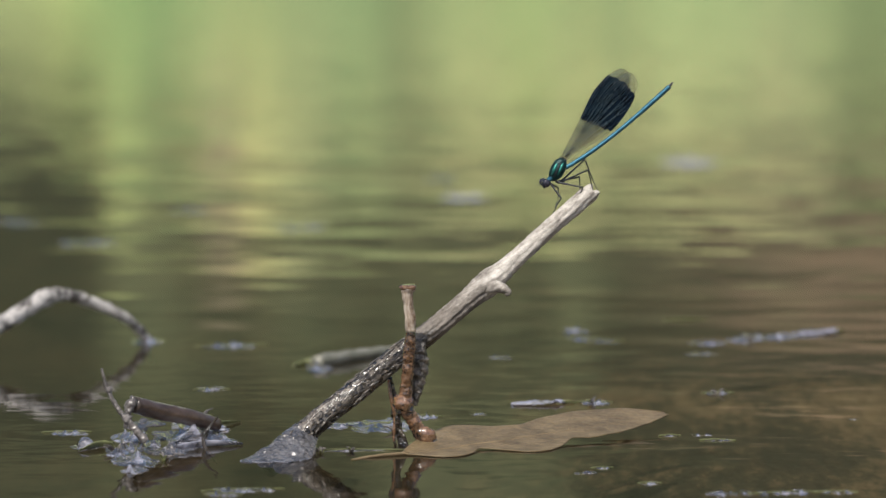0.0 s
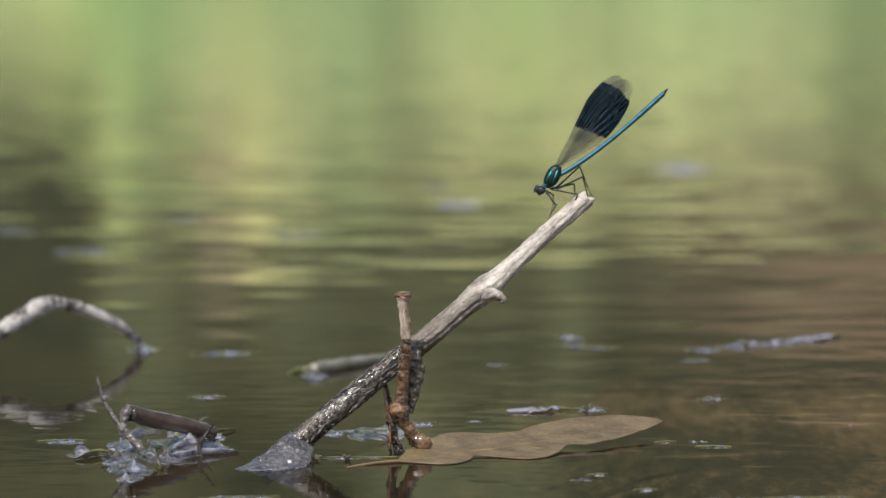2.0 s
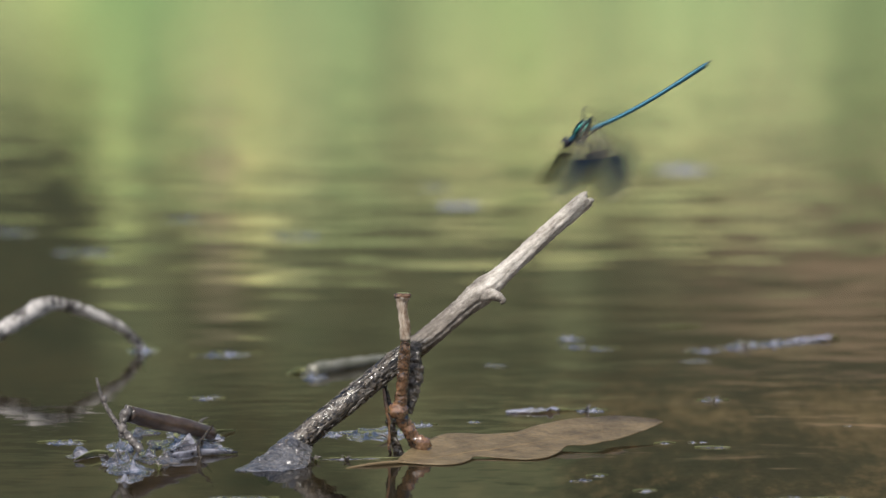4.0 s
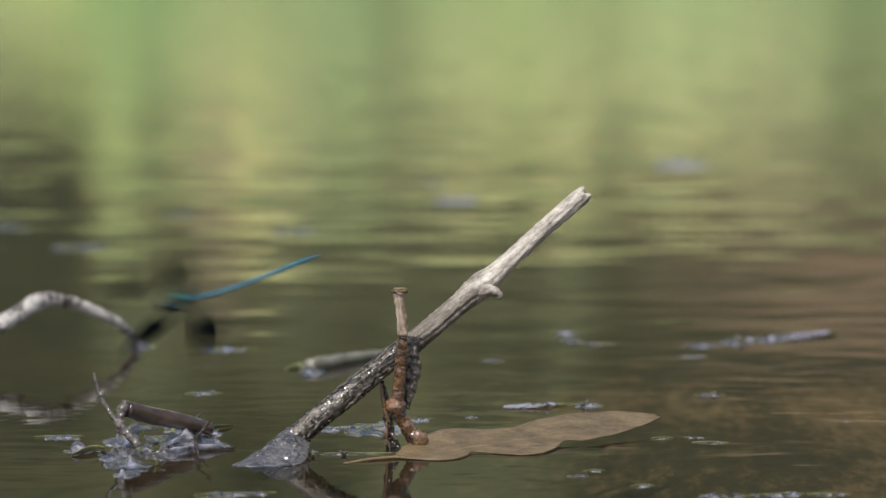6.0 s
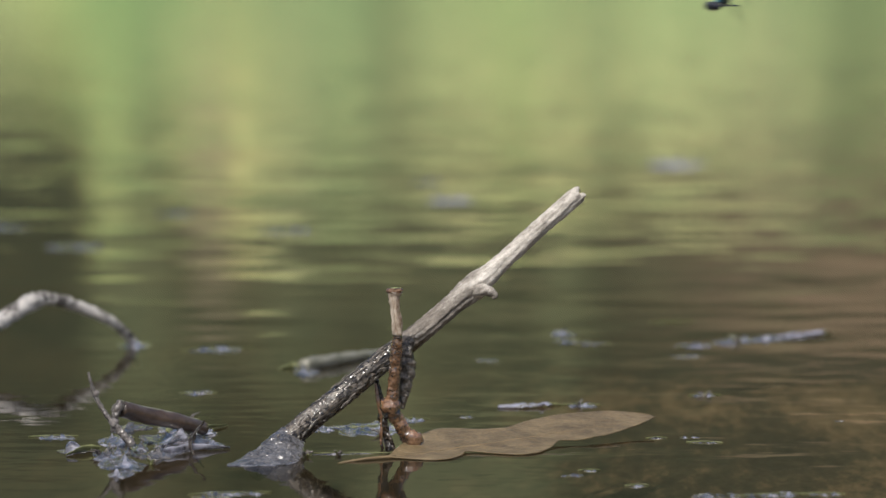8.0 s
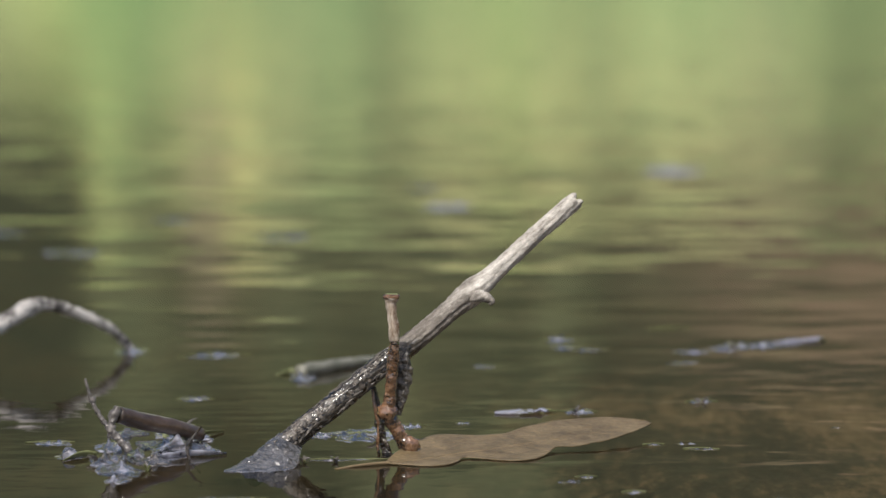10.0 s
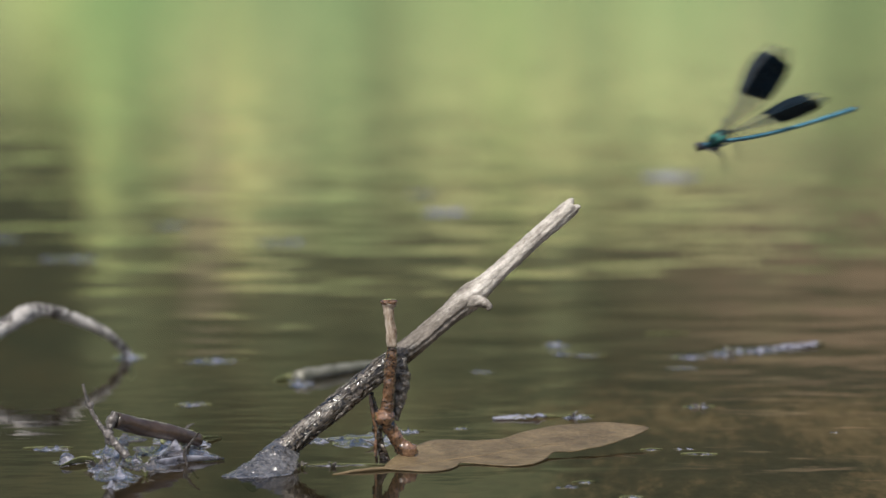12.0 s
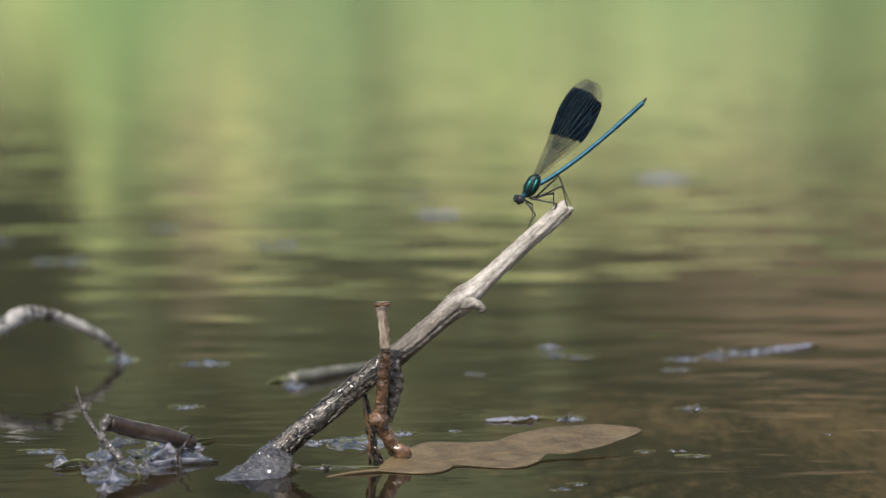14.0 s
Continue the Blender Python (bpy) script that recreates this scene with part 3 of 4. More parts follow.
def dead_leaf():
    """An oak leaf lying on the water, its far side and its tip lifted clear."""
    a, b = Vector((-4.5, -19.2, 0)), Vector((73.7, 43.7, 0))
    t = thing("dead_leaf", (a.x, a.y, 0), "tan dead lobed oak leaf floating on the water", "leaf")
    ahead = b - a
    long = ahead.length
    ahead.normalize()
    side = Vector((-ahead.y, ahead.x, 0))
    far_lobes = spline([(v,) for v in (0.3, 5.2, 9.3, 13.2, 16.0, 17.3, 15.8, 11.2, 10.0, 11.3, 13.0, 13.8, 14.1, 13.3, 11.5, 8.6, 1.3)], 160)
    near_lobes = spline([(v,) for v in (0.3, 11.2, 12.6, 9.4, 5.6, 17.4, 19.4, 16.6, 12.6, 8.6, 10.6, 10.6, 9.4, 7.7, 5.8, 3.6, 0.8)], 160)

    def at(u, v):
        s = v * 2 - 1
        wide = max(0.1, float((far_lobes if s > 0 else near_lobes)[min(160, max(0, round(u * 160)))][0]))
        p = a + ahead * (u * long) + side * (s * wide)
        z = 2.375 - 0.0592 * p.x + 0.13 * p.y
        z += 0.35 * noise.noise(Vector((u * 5, v * 2.5, 0.5))) + 0.25 * abs(s) ** 4 * (1 + noise.noise(Vector((u * 14, s, 2.0))))
        return p.x, p.y, z if z > 0.8 else 0.25 + 0.55 * math.exp((z - 0.8) / 0.55)
    part("blade", sheet(160, 36, at, 0.25), LEAF, t)
    mid = [at(0.02 + 0.96 * u / 12, 0.45) for u in range(13)]
    part("midrib", tube([(x, y, z + 0.02, 0.34 - 0.02 * i) for i, (x, y, z) in enumerate(mid)], 40, 6), VEIN, t)
    for i in range(5):
        u = 0.16 + i * 0.15
        for s in (0.1, 0.88):
            e = [at(u + 0.09 * k, 0.45 + (s - 0.45) * k) for k in (0, 0.33, 0.67, 1)]
            part("side_vein", tube([(x, y, z + 0.02, 0.19 - 0.04 * j) for j, (x, y, z) in enumerate(e)], 12, 5), VEIN, t)
    part("stalk", tube([(*at(0.02, 0.45), 0.5), (-8.5, -21.5, 0.5, 0.5), (-13.5, -24.5, 0.3, 0.45), (-18.6, -27.3, -0.3, 0.4)], 16, 8), VEIN, t)


# ---- behind and beside the perch ----
def arched_twig():
    t = thing("arched_twig", (-96.7, 273.7, 0), "pale peeling twig arching out of the water", "twig")
    part("stem", tube([(-96.1, 276.0, -7.1, 1.12), (-97.4, 272.0, 1.4, 1.55), (-103.3, 264.0, 9.2, 1.72), (-113.5, 256.0, 15.4, 1.98), (-124.4, 247.0, 19.6, 2.24), (-131.4, 238.0, 18.2, 2.84), (-138.2, 228.0, 14.3, 2.75), (-148.3, 214.0, 9.2, 2.92), (-163.9, 200.0, -2.2, 3.10)], 90, 16, 0.22, 0.3, 2.0), ARCH, t)
    part("film_skirt", sheet(24, 6, lambda u, v: skirt(u, v, -96.7, 273.7, 6, 12, 2.5, 2.9)), FILM, t, "water skin drawn up round the twig")


def stem_raft():
    t = thing("hollow_stem", (-73.9, 37.6, 0), "broken brown hollow stem lying on wet debris", "plant stem")
    part("stem", tube([(-82.1, 4.0, 11.6, 2.41), (-75.3, 10.0, 8.9, 2.49), (-67.5, 16.0, 6.5, 2.41), (-58.9, 24.0, 3.1, 1.89)], 30, 16, 0.08, 0.4, 1.0), REED, t)
    # added pale strip imitates the bright highlight along the stem's top
    part("lit_rim", tube([(-82.4, 3.0, 13.9, 0.42), (-75.6, 9.0, 11.3, 0.40), (-67.8, 15.0, 8.8, 0.38), (-61.0, 21.5, 6.0, 0.3)], 30, 8, 0.15, 0.6, 3.0), GREY_STEM, t, "pale strip standing in for the sunlit upper edge")
    part("broken_end", tube([(-81.6, 3.0, 13.6, 1.3), (-82.8, 2.0, 11.4, 1.5), (-83.6, 1.0, 8.2, 0.9), (-84.1, 0.0, 5.2, 0.6)], 24, 12, 0.5, 0.7, 3.0), SPRIG, t, "frayed grey broken end")
    s = thing("grey_sprig", (-78.8, 0.0, 0), "thin knobbly grey sprig standing in debris", "twig")
    part("sprig_stem", tube([(-90.5, -4.0, 23.0, 0.4), (-89.4, -4.0, 18.5, 0.55), (-87.8, -4.0, 14.7, 0.6), (-85.4, -4.0, 10.6, 0.75), (-82.1, -5.0, 6.9, 0.95), (-77.9, -6.0, 2.1, 1.15)], 90, 12, 0.5, 1.0, 5.0), SPRIG, s)
    part("sprig_bud", blob(-88.4, -4.0, 16.8, 1.0, 1.0, 1.1, 0.4, 2.0, seg=10), SPRIG, s)
    part("sprig_bud", blob(-83.1, -5.0, 8.5, 1.5, 1.4, 1.5, 0.5, 4.0, seg=10), SPRIG, s)
    c = thing("curled_tendril", (-60.1, 0.0, 0), "small black curled tendril on wet debris", "tendril")
    part("tendril_stem", tube([(-57.6, 0.0, 8.5, 0.3), (-60.3, -2.0, 5.2, 0.45), (-61.5, -4.0, 3.0, 0.6), (-60.7, -6.0, -0.0, 0.45), (-57.5, -9.0, -3.7, 0.3)], 30, 8, 0.2, 0.8), DARK_ROOT, c)


def wet_clump():
    """The raft of soaked plant scraps under the hollow stem."""
    t = thing("wet_debris_raft", (-74.7, 0.0, 0), "raft of soaked pale plant scraps on the water", "debris")
    rnd = random.Random(11)
    spots = [(-83.9, 18.5, 6, 7, 4.2), (-84.8, -12.0, 4, 5, 3.5), (-79.5, -29.6, 6, 6, 3.0), (-77.6, 0.0, 4, 6, 3.4), (-71.0, -12.0, 5, 5, 3.4), (-65.8, 0.0, 7, 5, 2.0), (-67.0, 48.0, 6, 6, 3.6), (-73.1, 24.8, 5, 6, 2.5),
             (-61.3, 37.6, 6, 6, 2.2), (-58.3, 12.3, 7, 4, 1.4), (-81.7, 48.0, 5, 5, 2.2), (-77.6, -50.1, 3, 4, 1.6)]
    part("drawn_film", film_patch(-63.9, 14.7, 10, 24, 5.4, 2.2, 0.0, [(-0.15, 0.1, 0.9), (-0.55, 0.1, 0.45), (0.35, 0.0, 0.35)]), FILM, t, "lavender-grey wet film drawn up to a point")
    part("drawn_film", film_patch(-81.7, -19.1, 8, 22, 3.6, 6.1, 0.1, [(0.1, 0.3, 0.9), (-0.45, 0.1, 0.55), (0.5, -0.2, 0.5)]), FILM, t, "lavender-grey wet film drawn up to a point")
    for i, (x, y, rx, ry, h) in enumerate(spots):
        part("soaked_scrap", film_patch(x, y, rx * 1.2, ry * 2.2, h * 0.9, 7.3 * i, rnd.uniform(-0.5, 0.5)), CRUST if i % 3 == 1 else FILM, t)
    for i, (ax, ay, bx, by) in enumerate([(-71.5, 0.0, -56.8, 31.1), (-72.3, -12.0, -50.5, 2.4), (-68.1, 24.8, -53.7, 53.2), (-87.7, 0.0, -96.4, -12.0), (-70.6, 37.6, -65.7, 70.7)]):
        part("scrap_blade", tube([(ax, ay, 0.6, 0.9), ((ax + bx) / 2, (ay + by) / 2 + 2, 1.2, 1.1), (bx, by, 0.4, 0.3)], 16, 8, 0.2, 0.6, i, flat=0.35), BLADE if i > 1 else FILM, t)


def plant_tuft(x, y, n, high, seed):
    t = thing("plant_tuft", (x, y, 0), "small spiky green-grey tuft poking out of the water", "plant tuft", "spiky tufts")
    rnd = random.Random(seed)
    for i in range(n):
        a = rnd.uniform(0, 6.28)
        r, h = high * rnd.uniform(0.5, 1.3), high * rnd.uniform(0.25, 1.0)
        part("spike", tube([(x, y, -0.3, 0.45), (x + math.cos(a) * r * 0.5, y + math.sin(a) * r * 0.8, h * 0.8, 0.35), (x + math.cos(a) * r, y + math.sin(a) * r * 1.6, h, 0.12)], 8, 6, 0.2, 0.8, i, flat=0.6), BLADE if i % 4 == 0 else SPRIG, t)


def tufts():
    for i, (x, y, n, h) in enumerate([(-27.8, -14.4, 9, 1.7), (-18.9, -12.0, 7, 1.4), (-6.8, 31.1, 7, 3.0), (53.6, 99.9, 5, 2.0), (94.2, 124.5, 5, 2.0), (115.2, 279.2, 6, 3.0), (-65.6, 53.2, 8, 4.0), (-86.0, -12.0, 7, 3.0), (-71.1, -29.6, 6, 2.5)]):
        plant_tuft(x, y, n, h, i + 50)


def lone_bubble():
    for x, y, r in ((-95.3, -2.4, 2.2),):
        t = thing("wet_seed", (x, y, 0), "small round wet seed floating on the water", "seed", "floating seeds")
        part("seed_body", blob(x, y, 1.0, r * 1.05, r, r * 0.9, 0.25, x, seg=22), FILM, t)
        part("seed_skirt", sheet(18, 5, lambda u, v: skirt(u, v, x, y, r * 2.2, r * 2.6, 0.8, x)), FILM, t)


def film_patch(x, y, rx, ry, h, seed, turn=0.0, peaks=None):
    """A wet skin lying on the water, drawn up into pointed tents."""
    c, s = math.cos(turn), math.sin(turn)
    rnd = random.Random(seed)
    peaks = peaks or [(rnd.uniform(-0.5, 0.5), rnd.uniform(-0.4, 0.4), rnd.uniform(0.45, 1.0)) for _ in range(3)]

    def at(u, v):
        a = 2 * math.pi * u
        k = 0.75 + 0.5 * noise.noise(Vector((math.cos(a) * 1.4, math.sin(a) * 1.4, seed))) + 0.25 * noise.noise(Vector((math.cos(a) * 4, math.sin(a) * 4, seed)))
        r = (1 - v) * k
        px, py = math.cos(a) * r, math.sin(a) * r
        q = Vector((px * 1.5, py * 1.5, seed * 1.3))
        fold = (1 - min(1.0, 2.6 * abs(noise.noise(q)))) ** 2
        top = sum(g * math.exp(-math.hypot(px - i, py - j) / 0.13) for i, j, g in peaks)
        top = 0.10 * (1 - (1 - v) ** 4) + (top + 0.16 * fold) * min(1.0, 2.5 * v)
        lip = min(0.55, 0.25 * h) * math.exp(-((v - 0.09) / 0.05) ** 2) * (0.7 + 0.6 * noise.noise(Vector((math.cos(a) * 3, math.sin(a) * 3, seed + 4))))
        return x + c * px * rx - s * py * ry, y + s * px * rx + c * py * ry, -0.12 + h * max(0.0, top) + max(0.0, lip)
    return sheet(48, 26, at)


def fragment(x, y, long, wide, turn, lumps, seed, blade=True, skin=None):
    """A scrap of pondweed on the surface: a yellow-green blade with wet lumps."""
    t = thing("pondweed_scrap", (x, y, 0), "scrap of pondweed afloat, yellow-green with wet grey lumps", "plant scrap", "floating pondweed scraps")
    rnd = random.Random(seed)
    c, s = math.cos(turn), math.sin(turn)
    if blade and seed % 3:
        part("blade", tube([(x - c * long * 0.66, y - s * long * 0.66, 0.15, 0.25), (x, y + 0.6, 0.4, max(0.16, wide * 0.045)), (x + c * long * 0.66, y + s * long * 0.66, 0.15, 0.2)], 18, 8, 0.25, 0.4, seed, flat=0.3), BLADE, t)
    for i in range(lumps):
        k = (i + 0.5) / lumps - 0.5 + rnd.uniform(-0.08, 0.08)
        px, py = x + c * long * k + rnd.uniform(-0.2, 0.2) * wide, y + s * long * k + rnd.uniform(-0.4, 0.4) * wide
        r = wide * rnd.uniform(0.55, 0.95)
        part("wet_lump", film_patch(px, py, max(r, long / lumps * 0.6), r * 2.2, min(1.3, r * rnd.uniform(0.28, 0.5)), seed * 1.7 + i * 5, turn), skin or FILM, t)


def floating_leaf(x, y, long, wide, turn, seed):
    """A narrow pale leaf lying on the water, a little cupped, with a yellow-green tip."""
    t = thing("floating_leaf", (x, y, 0), "narrow pale grey-lilac leaf floating on the water", "leaf", "floating narrow leaves")
    c, s = math.cos(turn), math.sin(turn)

    def at(u, v):
        k, w = (u - 0.5) * long, (v - 0.5) * 2
        half = wide * max(0.03, math.sin(math.pi * min(1.0, u * 0.94 + 0.03))) ** 0.7 * (1 + 0.25 * noise.noise(Vector((u * 5, seed, 0))))
        off = w * half
        lift = 0.12 + 0.45 * abs(w) ** 2 + 0.9 * noise.noise(Vector((u * 7, v * 2, seed))) + 0.5 * u * u
        return x + c * k - s * off, y + s * k + c * off, max(0.1, lift)
    part("blade", sheet(40, 10, at, 0.2), PALE_FILM, t)
    part("rib", tube([(*at(k / 6, 0.5)[:2], at(k / 6, 0.5)[2] + 0.1, 0.3 - 0.03 * k) for k in range(7)], 20, 6), GREY_STEM, t)
    ends = [at(0.96, 0.5), at(1.0, 0.5)]
    part("tip", tube([(*ends[0], 0.8), (*ends[1], 0.7), (ends[1][0] + c * 3, ends[1][1] + s * 3, 0.5, 0.2)], 10, 7, flat=0.4), BLADE, t, "yellow-green leaf tip")


def fragments():
    floating_leaf(36.6, 97.0, 17, 3.6, 0.25, 1)
    fragment(53.6, 101.3, 10, 4.5, 0.1, 3, 2)
    fragment(106.8, 273.7, 20, 4.2, 0.5, 4, 3)
    fragment(116.3, 286.6, 7, 6, 0.1, 2, 4)
    fragment(126.2, 289.2, 12, 4.2, 0.4, 3, 5)
    floating_leaf(141.0, 301.5, 20, 3.6, 0.55, 33)
    fragment(134.5, 296.5, 12, 4.0, 0.55, 3, 36)
    fragment(100.5, 268.0, 12, 3.4, 0.45, 3, 35)
    fragment(94.1, 236.4, 14, 4, 0.2, 1, 6)
    fragment(97.0, 350.0, 13, 9, 0.2, 0, 4)
    fragment(94.3, 126.0, 8, 3.5, 0.1, 2, 7)
    fragment(53.7, 311.1, 7, 5, 0.2, 2, 8)
    fragment(57.5, 284.7, 9, 4, 0.1, 1, 31)
    fragment(65.2, 277.4, 10, 2.5, 0.1, 1, 32)
    fragment(83.1, 24.8, 6, 2, 0.2, 2, 9)
    fragment(73.5, 22.3, 5, 1.8, 0.2, 1, 10)
    fragment(86.9, 12.3, 8, 1.8, -0.1, 2, 11)
    fragment(45.9, -55.6, 7, 2.5, 0.3, 2, 12)
    fragment(51.1, -45.6, 5, 2, 0.3, 1, 13)
    fragment(62.9, -75.2, 5, 2.5, 0.1, 1, 14)
    fragment(82.9, -95.1, 13, 2.8, 0.15, 4, 15)
    fragment(98.1, -93.1, 15, 3.0, 0.2, 5, 16)
    fragment(111.6, -92.0, 9, 2.6, 0.0, 3, 17)
    fragment(131.0, 61.2, 4, 1.5, 0.1, 1, 18)
    fragment(-103.7, 29.9, 11, 5, 0.1, 2, 19)
    fragment(-46.2, -87.9, 17, 3.2, 0.2, 6, 20)
    fragment(-51.0, -96.2, 8, 2.5, 0.0, 3, 34)
    fragment(-25.5, 44.0, 9, 5, 0.1, 3, 21)
    fragment(-10.4, 48.0, 13, 8, 0.2, 5, 22)
    fragment(0.5, 66.6, 10, 5, 0.2, 3, 23)
    fragment(17.7, 73.4, 6, 2, 0.1, 1, 24)
    fragment(-66.7, 134.9, 9, 5, 0.1, 2, 25)
    fragment(-66.7, 262.9, 20, 6, 0.3, 1, 26)
    fragment(26.6, 224.4, 9, 4, 0.1, 1, 27)
    fragment(-19.3, -9.6, 30, 2.5, 0.05, 1, 28)
    for i, (x, y, w) in enumerate([(147.8, 1227.0, 23), (17.6, 952.9, 11), (-152.4, 682.5, 15), (-58.9, 769.1, 15), (-192.4, 792.0, 18), (-116.6, 871.2, 14), (5.9, 1084.0, 10)]):
        fragment(x, y, w, w * 0.9, 0.05 * i, 2, 40 + i, False, PALE_FILM if i < 2 else FILM)


def soaked_stem():
    t = thing("soaked_stem", (-28.0, 214.2, 0), "greyish soaked plant stem lying in the water", "plant stem")
    part("stem", tube([(-35.2, 200.9, 1.0, 3.0), (-26.1, 214.2, 1.4, 2.4), (-16.8, 229.5, 1.0, 2.2), (-5.4, 248.6, 0, 2.0)], 30, 12, 0.2, 0.3, 6.0, flat=0.8), GREY_STEM, t)
    part("wet_lump", film_patch(-34.2, 197.6, 7, 22, 2.4, 3.3), FILM, t)
    part("leaf_tip", tube([(-34.4, 205.9, 0.6, 1.6), (-39.2, 205.9, 0.6, 1.3), (-43.2, 200.9, 0.1, 0.4)], 14, 8, 0.2, 0.4, flat=0.4), BLADE, t)


# ---- the damselfly: x ahead, y to its left, z to its back ----
def fly_pose(x, y, z, yaw, pitch, roll=0):
    return pose(x * MM, y * MM, z * MM, roll, pitch, yaw)


def wing_pose(root, lift, back, twist=0.0, left=True):
    """A wing lifted from level by lift and swept back by back, degrees."""
    f, k, s = radians(lift), radians(back), 1 if left else -1
    span = Vector((-math.sin(k), s * math.cos(k) * math.cos(f), math.cos(k) * math.sin(f)))
    lead = Vector((math.cos(k), s * math.sin(k) * math.cos(f), math.sin(k) * math.sin(f)))
    m = Matrix((span, lead, span.cross(lead))).transposed().to_4x4()
    return Matrix.Translation(Vector(root) * MM) @ m @ pose(0, 0, 0, twist, 0, 0)


WING = {"front": (-1.6, 1.5), "hind": (-3.2, 1.0)}


def wing_edge(u):
    """Leading and trailing edge across the wing, millimetres, at u of its length."""
    grow = math.sin(0.5 * math.pi * min(1.0, u / 0.68)) ** 1.25
    end = math.sqrt(max(0.0, 1 - max(0.0, (u - 0.64) / 0.36) ** 2.2))
    w = (0.9 + 8.5 * grow) * end
    lead = (0.45 + 2.7 * min(1, u / 0.65) ** 1.2) * end - 1.0 * (1 - end)
    return lead, lead - w


def wing_mesh(length, seed):
    nx, ny = 72, 18

    def at(u, v):
        a, b = wing_edge(u)
        y = a + (b - a) * v
        return u * length, y, 0.10 * math.sin(v * 9 * math.pi) * min(1, u * 2) + 0.25 * math.sin(u * 3)
    bm = sheet(nx, ny, at, 0.03)
    for f in bm.faces:
        c = f.calc_center_median() / MM
        u = c.x / length
        jag = 0.012 * noise.noise(Vector((c.y * 1.5, seed, 0)))
        a, b = wing_edge(min(0.9, max(0.3, u)))
        across = min(1.0, max(0.0, (a - c.y) / (a - b)))
        start = 0.41 + 0.055 * across ** 2 + 0.02 * math.sin(across * 3.1) + jag
        stop = 0.885 - 0.075 * abs(across - 0.35) ** 1.6 + jag
        f.material_index = 1 if start < u < stop else 0
    return bm


def vein_mesh(length, i, n=13):
    v = (i + 0.15) / (n - 0.6)
    u1 = 0.985 - 0.55 * max(0.0, v - 0.35) ** 1.5 - 0.02 * (i % 2)
    u0 = 0.03 if i % 2 == 0 else 0.30
    pts = []
    for k in range(7):
        u = u0 + (u1 - u0) * k / 6
        a, b = wing_edge(u)
        vv = min(1.0, v * (0.45 + 0.55 * (k / 6)) + 0.18 * (k / 6) ** 3 * v)
        pts.append((u * length, a + (b - a) * vv, 0.16 + 0.25 * math.sin(u * 3), 0.016 + 0.026 * min(1, u * 1.8)))
    return tube(pts, 14, 4)


def leg_mesh(root, knee, ankle, foot):
    r = Vector(root)
    p = [Vector(q) - r for q in (root, knee, ankle, foot)]
    bm = tube([(*p[0], 0.34), (*p[0].lerp(p[1], 0.5), 0.26), (*p[1], 0.24)], 10, 7)
    tube([(*p[1], 0.21), (*p[1].lerp(p[2], 0.5), 0.17), (*p[2], 0.15)], 10, 6, bm=bm)
    tube([(*p[2], 0.13), (*p[2].lerp(p[3], 0.6), 0.12), (*p[3], 0.09)], 6, 5, bm=bm)
    return bm


